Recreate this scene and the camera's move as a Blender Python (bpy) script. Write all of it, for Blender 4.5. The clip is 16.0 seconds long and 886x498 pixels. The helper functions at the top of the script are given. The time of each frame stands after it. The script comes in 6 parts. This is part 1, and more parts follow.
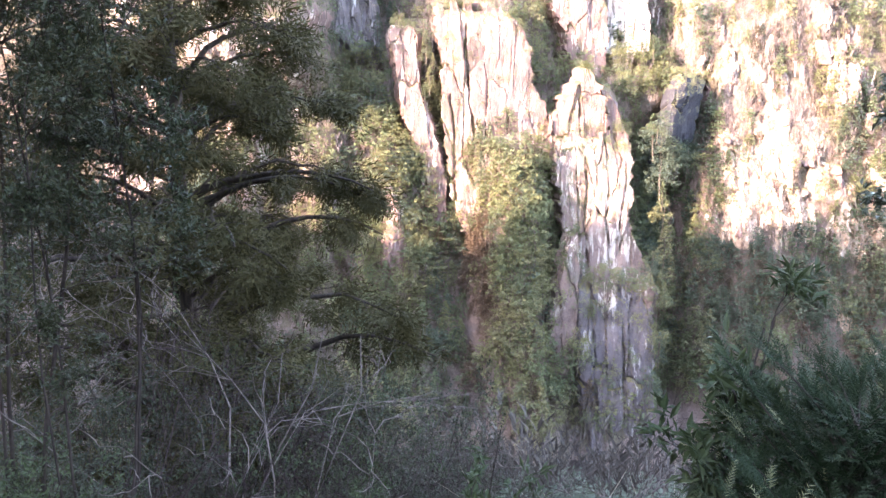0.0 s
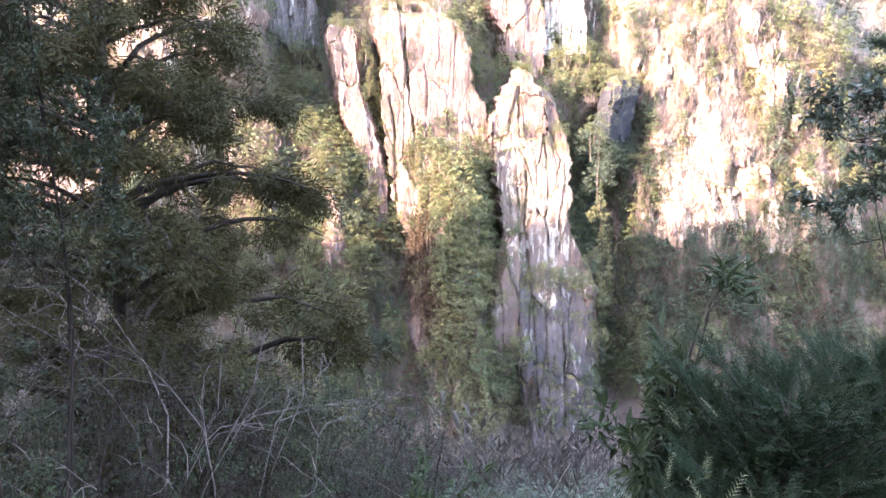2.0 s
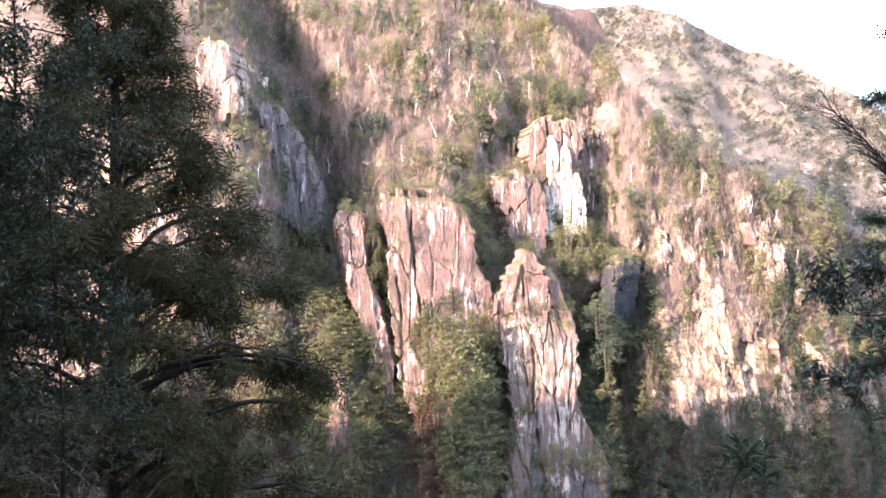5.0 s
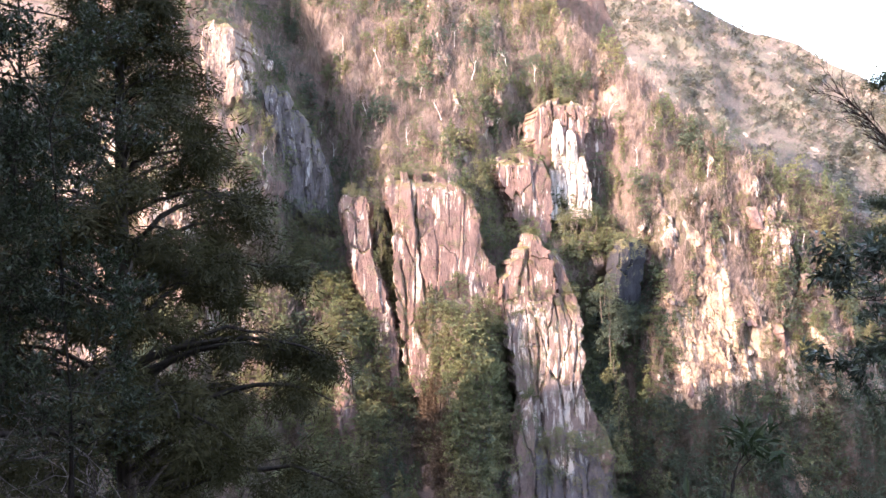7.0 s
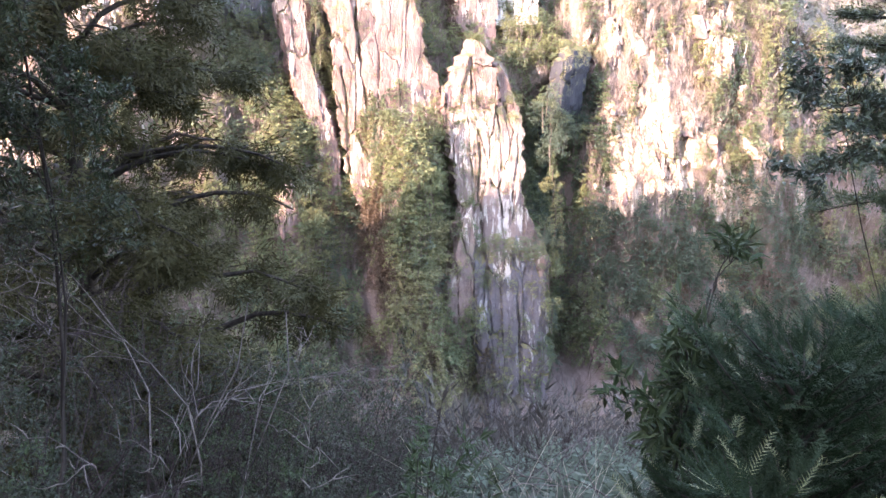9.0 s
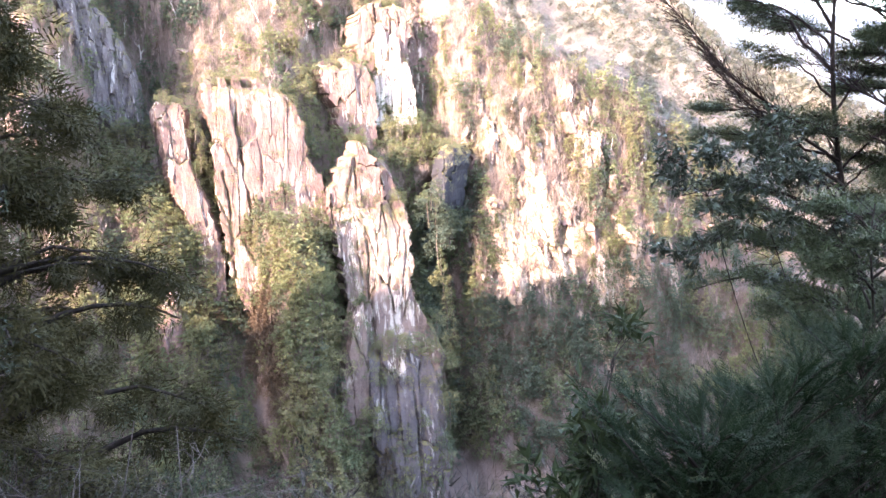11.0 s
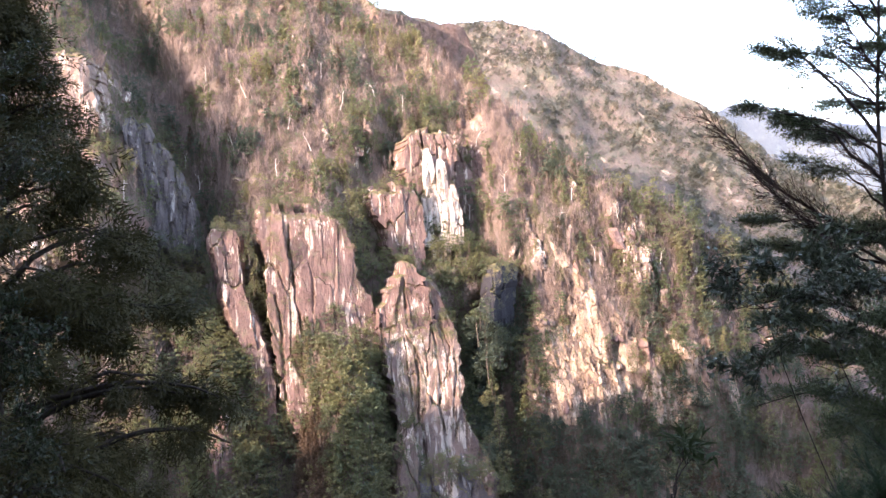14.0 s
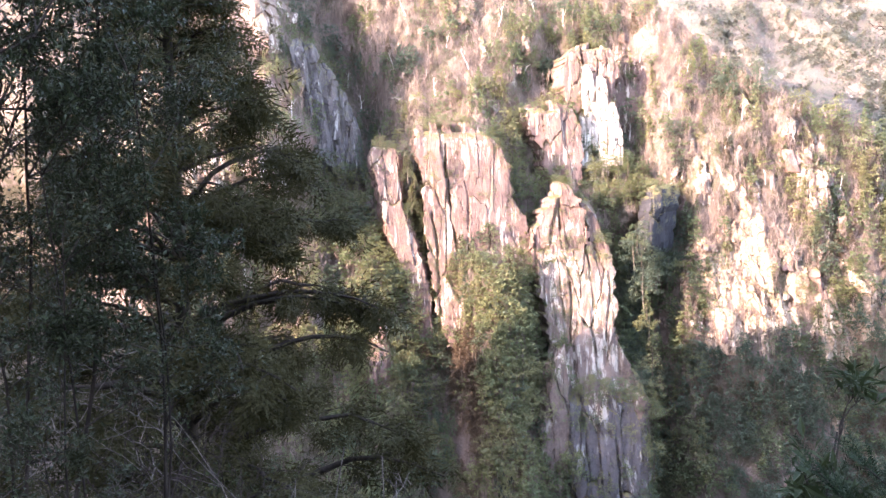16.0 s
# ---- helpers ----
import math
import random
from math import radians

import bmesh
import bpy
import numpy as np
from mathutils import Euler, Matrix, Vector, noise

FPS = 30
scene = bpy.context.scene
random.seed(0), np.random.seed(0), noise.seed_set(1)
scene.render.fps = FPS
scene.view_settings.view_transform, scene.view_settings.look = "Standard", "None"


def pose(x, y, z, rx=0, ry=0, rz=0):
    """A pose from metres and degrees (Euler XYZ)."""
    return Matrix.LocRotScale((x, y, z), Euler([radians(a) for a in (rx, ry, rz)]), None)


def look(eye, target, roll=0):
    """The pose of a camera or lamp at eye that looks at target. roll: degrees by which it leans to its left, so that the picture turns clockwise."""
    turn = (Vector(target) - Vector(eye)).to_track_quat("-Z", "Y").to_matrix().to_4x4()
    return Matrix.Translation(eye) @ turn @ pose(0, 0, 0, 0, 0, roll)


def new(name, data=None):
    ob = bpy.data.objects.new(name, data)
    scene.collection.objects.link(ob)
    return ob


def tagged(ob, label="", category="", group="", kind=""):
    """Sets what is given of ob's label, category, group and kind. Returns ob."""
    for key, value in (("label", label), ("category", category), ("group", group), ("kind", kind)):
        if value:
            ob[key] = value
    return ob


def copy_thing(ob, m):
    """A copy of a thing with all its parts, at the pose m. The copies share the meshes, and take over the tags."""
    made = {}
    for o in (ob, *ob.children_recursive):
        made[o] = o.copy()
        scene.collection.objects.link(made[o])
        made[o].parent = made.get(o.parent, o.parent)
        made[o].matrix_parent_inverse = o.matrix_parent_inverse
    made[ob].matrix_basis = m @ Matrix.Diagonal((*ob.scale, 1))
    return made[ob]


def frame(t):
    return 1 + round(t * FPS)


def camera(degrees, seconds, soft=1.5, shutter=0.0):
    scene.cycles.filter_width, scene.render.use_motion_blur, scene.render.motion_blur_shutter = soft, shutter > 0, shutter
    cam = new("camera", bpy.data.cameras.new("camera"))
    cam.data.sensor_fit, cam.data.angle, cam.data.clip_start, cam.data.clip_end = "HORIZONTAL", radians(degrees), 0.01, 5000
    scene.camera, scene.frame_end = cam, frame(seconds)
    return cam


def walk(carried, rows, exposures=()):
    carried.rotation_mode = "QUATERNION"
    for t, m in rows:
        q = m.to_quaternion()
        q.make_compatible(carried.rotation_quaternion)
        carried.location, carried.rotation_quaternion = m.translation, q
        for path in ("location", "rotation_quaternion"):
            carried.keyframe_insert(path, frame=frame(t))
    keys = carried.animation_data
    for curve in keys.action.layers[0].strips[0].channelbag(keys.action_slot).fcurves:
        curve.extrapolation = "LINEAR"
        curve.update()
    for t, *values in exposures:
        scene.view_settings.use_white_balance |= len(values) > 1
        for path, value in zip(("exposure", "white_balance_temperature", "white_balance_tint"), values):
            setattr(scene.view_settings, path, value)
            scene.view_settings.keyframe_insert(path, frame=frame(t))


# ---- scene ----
cam = camera(59, 16.0, 1.5)
ROWS = [
    (0.0, pose(-0.000, 0, 0, 78.000, -0.000, -0.000)),
    (0.5, pose(-0.000, 0, 0, 78.062, -0.149, -1.521)),
    (1.0, pose(-0.000, 0, 0, 77.865, -0.315, -2.829)),
    (1.5, pose(-0.000, 0, 0, 77.803, -0.104, -3.645)),
    (2.0, pose(-0.000, 0, 0, 78.065, -0.296, -4.301)),
    (2.5, pose(-0.000, 0, 0, 79.296, -0.211, -4.841)),
    (3.0, pose(-0.000, 0, 0, 82.070, 0.224, -5.183)),
    (3.5, pose(-0.000, 0, 0, 84.962, 0.409, -5.384)),
    (4.0, pose(-0.000, 0, 0, 87.828, 0.339, -5.272)),
    (4.5, pose(-0.000, 0, 0, 90.240, 0.191, -4.267)),
    (4.7, pose(-0.000, 0, 0, 91.108, 0.365, -4.088)),
    (6.8, pose(-0.000, 0, 0, 90.903, 0.220, -3.182)),
    (7.0, pose(-0.000, 0, 0, 89.945, 0.440, -3.539)),
    (7.5, pose(-0.000, 0, 0, 86.557, 0.888, -4.790)),
    (8.0, pose(-0.100, 0, 0, 83.001, 0.300, -5.871)),
    (8.5, pose(-0.244, 0, 0, 77.400, -0.124, -6.820)),
    (8.7, pose(-0.296, 0, 0, 76.025, -0.267, -7.131)),
    (10.8, pose(-0.370, 0, 0, 80.598, 0.941, -15.404)),
    (11.0, pose(-0.370, 0, 0, 82.999, 1.551, -16.253)),
    (11.5, pose(-0.370, 0, 0, 84.922, 2.577, -17.654)),
    (12.0, pose(-0.370, 0, 0, 86.393, 3.406, -18.550)),
    (12.5, pose(-0.370, 0, 0, 87.965, 3.742, -18.074)),
    (13.0, pose(-0.370, 0, 0, 89.597, 3.433, -17.050)),
    (13.5, pose(-0.370, 0, 0, 91.040, 3.154, -15.561)),
    (14.0, pose(-0.370, 0, 0, 91.793, 2.873, -12.738)),
    (14.5, pose(-0.370, 0, 0, 91.383, 2.705, -9.653)),
    (15.0, pose(-0.370, 0, 0, 89.462, 1.962, -6.761)),
    (15.5, pose(-0.370, 0, 0, 87.570, 1.625, -3.808)),
    (16.0, pose(-0.370, 0, 0, 86.413, 1.726, -1.437)),
]
EXPOSURES = [
    (0.0, 4.74, 7050, 25), (2.0, 4.74, 7050, 25), (3.0, 4.46, 7000, 25), (3.5, 4.18, 6950, 25), (4.5, 3.86, 6950, 25), (7.0, 3.51, 6950, 25), (7.5, 3.76, 6950, 25), (8.0, 4.06, 6950, 25), (8.5, 4.51, 6950, 25),
    (11.0, 4.43, 7000, 25), (11.5, 3.94, 6950, 25), (12.0, 3.66, 6950, 25), (12.5, 3.56, 6950, 25), (14.0, 3.21, 6950, 25), (15.0, 3.36, 6950, 25), (15.5, 3.69, 6950, 25), (16.0, 4.11, 6950, 25)]
walk(cam, ROWS, EXPOSURES)

# ---- light: low sun from behind the left shoulder, hill at the back shades the valley ----
SUN_A, SUN_E = 60.0, 18.5
world = bpy.data.worlds.new("world")
scene.world = world
world.use_nodes = True
wnt = world.node_tree
sky = wnt.nodes.new("ShaderNodeTexSky")
sky.sky_type, sky.sun_disc = "NISHITA", False
sky.sun_elevation, sky.sun_rotation = radians(SUN_E), radians(180 + SUN_A)
wnt.links.new(sky.outputs[0], wnt.nodes["Background"].inputs[0])
wnt.nodes["Background"].inputs[1].default_value = 0.15
TO_SUN = Vector((-math.sin(radians(SUN_A)) * math.cos(radians(SUN_E)), -math.cos(radians(SUN_A)) * math.cos(radians(SUN_E)), math.sin(radians(SUN_E))))
sun = new("sun", bpy.data.lights.new("sun", "SUN"))
sun.data.energy, sun.data.angle, sun.data.color = 1.5, radians(0.53), (1.0, 0.87, 0.74)
sun.matrix_world = look(TO_SUN * 300, (0, 0, 0))


# ---- numbers and meshes ----


def lattice(i, j, seed):
    h = (i * 374761393 + j * 668265263 + seed * 974634777) & 0x7FFFFFFF
    h = ((h ^ (h >> 13)) * 1274126177) & 0x7FFFFFFF
    return ((h ^ (h >> 16)) & 0xFFFF) / 32767.5 - 1.0


def wave(x, y, seed=0):
    """Smooth value noise from -1 to 1."""
    x, y = np.broadcast_arrays(np.asarray(x, float), np.asarray(y, float))
    i, j = np.floor(x).astype(np.int64), np.floor(y).astype(np.int64)
    u, v = x - i, y - j
    u, v = u * u * (3 - 2 * u), v * v * (3 - 2 * v)
    a, b = lattice(i, j, seed), lattice(i + 1, j, seed)
    c, d = lattice(i, j + 1, seed), lattice(i + 1, j + 1, seed)
    return (a * (1 - u) + b * u) * (1 - v) + (c * (1 - u) + d * u) * v


def fbm(x, y, seed=0, octaves=4):
    total, size = 0.0, 1.0
    for k in range(octaves):
        total = total + wave(x * 2 ** k, y * 2 ** k, seed + 17 * k) * size
        size *= 0.5
    return total


def ramp(v, a, b):
    t = np.clip((v - a) / (b - a), 0, 1)
    return t * t * (3 - 2 * t)


def mesh(name, verts, faces, materials, smooth=True, slots=None):
    """A mesh from arrays: verts (n, 3), faces (m, 3 or 4)."""
    verts, faces = np.asarray(verts, np.float32), np.asarray(faces, np.int32)
    me = bpy.data.meshes.new(name)
    me.vertices.add(len(verts))
    me.vertices.foreach_set("co", verts.ravel())
    n = faces.shape[1]
    me.loops.add(faces.size)
    me.loops.foreach_set("vertex_index", faces.ravel())
    me.polygons.add(len(faces))
    me.polygons.foreach_set("loop_start", np.arange(0, faces.size, n, dtype=np.int32))
    me.polygons.foreach_set("loop_total", np.full(len(faces), n, np.int32))
    me.polygons.foreach_set("use_smooth", np.full(len(faces), smooth, bool))
    for m in materials if isinstance(materials, (list, tuple)) else [materials]:
        me.materials.append(m)
    if slots is not None:
        me.polygons.foreach_set("material_index", np.asarray(slots, np.int32))
    me.update()
    me.validate()
    return me


def sheet_faces(rows, cols):
    i = np.arange(rows * cols).reshape(rows, cols)
    return np.stack([i[:-1, :-1], i[:-1, 1:], i[1:, 1:], i[1:, :-1]], -1).reshape(-1, 4)


def part(name, me, parent, label=""):
    ob = new(name, me)
    ob.parent = parent
    return tagged(ob, label)


def thing(name, label, category, m=None, group="", kind=""):
    ob = new(name)
    ob.empty_display_size = 0.3
    if m is not None:
        ob.matrix_basis = m
    return tagged(ob, label, category, group, kind)


def triangles(tris):
    """Loose triangles (n, 3, 3) as verts and faces."""
    tris = np.asarray(tris).reshape(-1, 3, 3)
    return tris.reshape(-1, 3), np.arange(len(tris) * 3).reshape(-1, 3)


def spread(template, frames, places):
    """Copies of template triangles (t, 3, 3), turned by axes (n, 3, 3; in columns) to places (n, 3)."""
    out = np.einsum("nij,tkj->ntki", frames, template) + places[:, None, None, :]
    return out.reshape(-1, 3, 3)


def unit(v):
    return v / np.maximum(np.linalg.norm(v, axis=-1, keepdims=True), 1e-9)


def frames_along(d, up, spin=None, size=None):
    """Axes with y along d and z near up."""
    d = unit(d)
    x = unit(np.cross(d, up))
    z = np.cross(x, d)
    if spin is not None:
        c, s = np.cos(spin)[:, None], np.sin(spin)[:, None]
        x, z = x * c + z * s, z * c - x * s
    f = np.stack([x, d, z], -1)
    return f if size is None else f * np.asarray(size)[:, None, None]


def any_turns(n, rng, tilt=0.15):
    a = rng.uniform(0, 2 * np.pi, n)
    d = np.stack([np.cos(a), np.sin(a), rng.normal(0, tilt, n)], -1)
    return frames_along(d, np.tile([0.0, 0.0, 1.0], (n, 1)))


def tubes(lines, sides=5):
    """Tapered tubes along polylines [(points, radii), ...] in one set of arrays."""
    vs, fs, base = [], [], 0
    ring = np.arange(sides) * 2 * np.pi / sides
    for pts, rad in lines:
        pts, rad = np.asarray(pts, float), np.asarray(rad, float)
        d = unit(np.gradient(pts, axis=0))
        ref = np.where(np.abs(d[:, 2:3]) > 0.9, np.array([[1.0, 0, 0]]), np.array([[0, 0, 1.0]]))
        x = unit(np.cross(d, ref))
        y = np.cross(d, x)
        v = pts[:, None] + rad[:, None, None] * (x[:, None] * np.cos(ring)[None, :, None] + y[:, None] * np.sin(ring)[None, :, None])
        n = len(pts)
        i = base + np.arange(n * sides).reshape(n, sides)
        j = np.roll(i, -1, axis=1)
        fs.append(np.stack([i[:-1], j[:-1], j[1:], i[1:]], -1).reshape(-1, 4))
        vs.append(v.reshape(-1, 3))
        base += n * sides
    return np.concatenate(vs), np.concatenate(fs)


def grow(rng, start, d, length, radius, depth, wander=0.25, rise=0.1, kids=(3, 5), ratio=0.62, spread_by=0.7, lines=None, tips=None, steps=7, first=0.25):
    """A branch with its side branches, as polylines; tips gathers the end points and their directions."""
    lines = [] if lines is None else lines
    tips = [] if tips is None else tips
    p, d = np.array(start, float), np.array(d, float)
    pts = [p.copy()]
    ways = []
    for k in range(steps):
        d = d + rng.normal(0, wander / math.sqrt(steps) * 1.3, 3) + np.array([0, 0, rise / steps])
        d = d / np.linalg.norm(d)
        p = p + d * length / steps
        pts.append(p.copy())
        ways.append(d.copy())
    rad = radius * np.linspace(1, 0.35 if depth else 0.2, steps + 1)
    lines.append((np.array(pts), rad))
    if depth == 0:
        tips.append((pts[-1], ways[-1], pts))
        return lines, tips
    for q in range(int(rng.integers(kids[0], kids[1] + 1))):
        f = rng.uniform(first, 1.0)
        k = min(int(f * steps), steps - 1)
        side = rng.normal(0, 1, 3)
        side -= side @ ways[k] * ways[k]
        side /= np.linalg.norm(side)
        nd = ways[k] + side * spread_by * rng.uniform(0.6, 1.4)
        nd /= np.linalg.norm(nd)
        grow(rng, pts[k + 1], nd, length * ratio * rng.uniform(0.7, 1.25) * (1.15 - 0.4 * f), max(rad[k + 1] * 0.62, 0.0038), depth - 1, wander, rise,
             kids, ratio, spread_by, lines, tips, max(steps - 1, 4), first)
    tips.append((pts[-1], ways[-1], pts))
    return lines, tips


# ---- materials ----
def nodes_of(name):
    m = bpy.data.materials.new(name)
    m.use_nodes = True
    nt = m.node_tree
    return m, nt, nt.nodes["Principled BSDF"]


def add(nt, kind, **inputs):
    n = nt.nodes.new(kind)
    for key, value in inputs.items():
        n.inputs[key.replace("_", " ")].default_value = value
    return n


def coords(nt, scale=(1, 1, 1)):
    tc = nt.nodes.new("ShaderNodeNewGeometry")
    mp = add(nt, "ShaderNodeMapping")
    mp.inputs["Scale"].default_value = scale
    nt.links.new(tc.outputs["Position"], mp.inputs["Vector"])
    return mp.outputs[0]


def noise_tex(nt, scale, size, detail=5.0, rough=0.6):
    n = add(nt, "ShaderNodeTexNoise", Scale=size, Detail=detail, Roughness=rough)
    nt.links.new(coords(nt, scale), n.inputs["Vector"])
    return n.outputs["Fac"]


def between(nt, fac, lo, hi, a=0.0, b=1.0):
    r = nt.nodes.new("ShaderNodeMapRange")
    r.interpolation_type = "SMOOTHSTEP"
    for k, v in zip((1, 2, 3, 4), (lo, hi, a, b)):
        r.inputs[k].default_value = v
    nt.links.new(fac, r.inputs[0])
    return r.outputs[0]


def blend(nt, fac, a, b):
    """Mix of two colours or sockets."""
    n = nt.nodes.new("ShaderNodeMix")
    n.data_type = "RGBA"
    for sock, v in ((n.inputs[0], fac), (n.inputs[6], a), (n.inputs[7], b)):
        if isinstance(v, (float, int)):
            sock.default_value = v
        elif isinstance(v, tuple):
            sock.default_value = (*v, 1)
        else:
            nt.links.new(v, sock)
    return n.outputs[2]


def times(nt, a, b):
    n = nt.nodes.new("ShaderNodeMath")
    n.operation = "MULTIPLY"
    for sock, v in zip(n.inputs, (a, b)):
        if isinstance(v, (float, int)):
            sock.default_value = v
        else:
            nt.links.new(v, sock)
    return n.outputs[0]


def relief(nt, shader, height, strength, distance):
    b = add(nt, "ShaderNodeBump", Strength=strength, Distance=distance)
    nt.links.new(height, b.inputs["Height"])
    nt.links.new(b.outputs[0], shader.inputs["Normal"])


def rock_material(name, warm, grey, pale, pale_from, dark_from=0.64):
    """Weathered granite: mauve and brown blotches, ragged pale patches and water runs, dark stains, growth on ledges."""
    m, nt, s = nodes_of(name)
    c = blend(nt, between(nt, noise_tex(nt, (1, 1, 0.7), 0.09), 0.40, 0.62), warm, grey)
    c = blend(nt, between(nt, noise_tex(nt, (1, 1, 0.7), 0.34, 7.0, 0.72), 0.46, 0.64, 0, 0.8), c, (grey[0] * 0.62, grey[1] * 0.57, grey[2] * 0.56))
    c = blend(nt, between(nt, noise_tex(nt, (1, 1, 0.9), 1.9, 8.0, 0.75), 0.42, 0.68, 0, 0.55), c, (warm[0] * 1.2, warm[1] * 1.18, warm[2] * 1.15))
    where = between(nt, noise_tex(nt, (1, 1, 0.7), 0.10, 4.0), 0.43, 0.56, 0.0, 1.0)
    runs = times(nt, between(nt, noise_tex(nt, (1, 1, 0.13), 0.8, 7.0, 0.70), pale_from + 0.04, pale_from + 0.09), where)
    c = blend(nt, runs, c, pale)
    spots = between(nt, noise_tex(nt, (1, 1, 0.55), 0.62, 8.0, 0.74), 0.63, 0.68, 0, 0.85)
    c = blend(nt, spots, c, pale)
    stains = times(nt, between(nt, noise_tex(nt, (1, 1, 0.10), 0.75, 7.0, 0.72), dark_from - 0.03, dark_from + 0.05), 0.8)
    c = blend(nt, stains, c, (0.10, 0.083, 0.076))
    lichen = times(nt, between(nt, noise_tex(nt, (1, 1, 1), 0.25, 6.0, 0.7), 0.56, 0.66), 0.55)
    c = blend(nt, lichen, c, (0.14, 0.125, 0.085))
    geo = nt.nodes.new("ShaderNodeNewGeometry")
    sep = nt.nodes.new("ShaderNodeSeparateXYZ")
    nt.links.new(geo.outputs["Normal"], sep.inputs[0])
    ledge = times(nt, between(nt, sep.outputs[2], 0.5, 0.75), between(nt, noise_tex(nt, (1, 1, 1), 0.7), 0.36, 0.5))
    c = blend(nt, ledge, c, (0.15, 0.125, 0.06))
    nt.links.new(c, s.inputs["Base Color"])
    s.inputs["Roughness"].default_value = 0.9
    s.inputs["Specular IOR Level"].default_value = 0.2
    relief(nt, s, noise_tex(nt, (1, 1, 0.35), 1.1, 9.0, 0.66), 0.75, 0.6)
    return m


def leaf_material(name, a, b, c, glow=0.25, gloss=0.5, patch=0.05):
    """Leaves in three tones, varied leaf by leaf, tree by tree and over the slope; light passes through."""
    m, nt, s = nodes_of(name)
    geo = nt.nodes.new("ShaderNodeNewGeometry")
    info = nt.nodes.new("ShaderNodeObjectInfo")
    col = blend(nt, times(nt, geo.outputs["Random Per Island"], 0.7), a, b)
    col = blend(nt, between(nt, noise_tex(nt, (1, 1, 1), patch, 3.0), 0.42, 0.62), col, c)
    col = blend(nt, times(nt, info.outputs["Random"], 0.45), col, b)
    nt.links.new(col, s.inputs["Base Color"])
    s.inputs["Roughness"].default_value = gloss
    s.inputs["Specular IOR Level"].default_value = 0.15
    tr = nt.nodes.new("ShaderNodeBsdfTranslucent")
    nt.links.new(col, tr.inputs["Color"])
    mix = nt.nodes.new("ShaderNodeMixShader")
    mix.inputs[0].default_value = glow
    nt.links.new(s.outputs[0], mix.inputs[1])
    nt.links.new(tr.outputs[0], mix.inputs[2])
    nt.links.new(mix.outputs[0], nt.nodes["Material Output"].inputs["Surface"])
    return m


def woods_material(name, tones, size):
    """A far wooded slope: blotches of bare wood, evergreen and stone at four scales, rough all over."""
    m, nt, s = nodes_of(name)
    c = blend(nt, between(nt, noise_tex(nt, (1, 1, 1), size), 0.40, 0.60), tones[0], tones[1])
    c = blend(nt, between(nt, noise_tex(nt, (1, 1, 0.7), size * 5, 6.0, 0.7), 0.46, 0.60), c, tones[2])
    c = blend(nt, between(nt, noise_tex(nt, (1, 1, 0.5), size * 16, 7.0, 0.75), 0.52, 0.62, 0, 0.85), c, tones[3])
    c = blend(nt, between(nt, noise_tex(nt, (1, 1, 0.4), size * 26, 6.0, 0.75), 0.58, 0.66, 0, 0.7), c, tones[4])
    nt.links.new(c, s.inputs["Base Color"])
    s.inputs["Roughness"].default_value = 0.95
    s.inputs["Specular IOR Level"].default_value = 0.1
    relief(nt, s, noise_tex(nt, (1, 1, 0.5), size * 14, 8.0, 0.75), 1.0, 4.0)
    return m


def bark_material(name, a, b, size=6.0):
    m, nt, s = nodes_of(name)
    geo = nt.nodes.new("ShaderNodeNewGeometry")
    c = blend(nt, between(nt, noise_tex(nt, (1, 1, 0.25), size, 6.0), 0.38, 0.62), a, b)
    c = blend(nt, times(nt, geo.outputs["Random Per Island"], 0.4), c, b)
    nt.links.new(c, s.inputs["Base Color"])
    s.inputs["Roughness"].default_value = 0.9
    s.inputs["Specular IOR Level"].default_value = 0.08
    relief(nt, s, noise_tex(nt, (1, 1, 0.2), size * 4, 6.0), 0.5, 0.02)
    return m


def earth_material(name, tones, size):
    m, nt, s = nodes_of(name)
    c = blend(nt, between(nt, noise_tex(nt, (1, 1, 1), size), 0.38, 0.6), tones[0], tones[1])
    c = blend(nt, between(nt, noise_tex(nt, (1, 1, 1), size * 9, 7.0), 0.45, 0.65), c, tones[2])
    c = blend(nt, between(nt, noise_tex(nt, (1, 1, 0.4), size * 4, 5.0), 0.58, 0.68), c, tones[3])
    nt.links.new(c, s.inputs["Base Color"])
    s.inputs["Roughness"].default_value = 0.95
    s.inputs["Specular IOR Level"].default_value = 0.1
    relief(nt, s, noise_tex(nt, (1, 1, 1), size * 25, 8.0, 0.7), 0.8, 0.06 / size)
    return m


ROCK = rock_material("pink_granite", (0.188, 0.118, 0.101), (0.133, 0.088, 0.078), (0.47, 0.375, 0.315), 0.50)
PALE_ROCK = rock_material("pale_granite", (0.212, 0.148, 0.124), (0.154, 0.110, 0.095), (0.47, 0.392, 0.33), 0.47, 0.60)
WHITE_ROCK = rock_material("white_granite", (0.42, 0.35, 0.30), (0.315, 0.255, 0.225), (0.58, 0.52, 0.46), 0.38, 0.62)
PEACH_ROCK = rock_material("peach_granite", (0.36, 0.255, 0.185), (0.265, 0.19, 0.142), (0.53, 0.42, 0.32), 0.47, 0.62)
# darker grey copy of the granite, with shade put into its colour
SHADE_ROCK = rock_material("shade_grey_granite", (0.130, 0.108, 0.106), (0.094, 0.080, 0.082), (0.30, 0.27, 0.255), 0.50, 0.58)
# for the wall turned from the sun: its shade put into the colour
SHADE_WALL_ROCK = rock_material("shade_dark_granite", (0.044, 0.041, 0.046), (0.030, 0.029, 0.034), (0.085, 0.078, 0.082), 0.56)
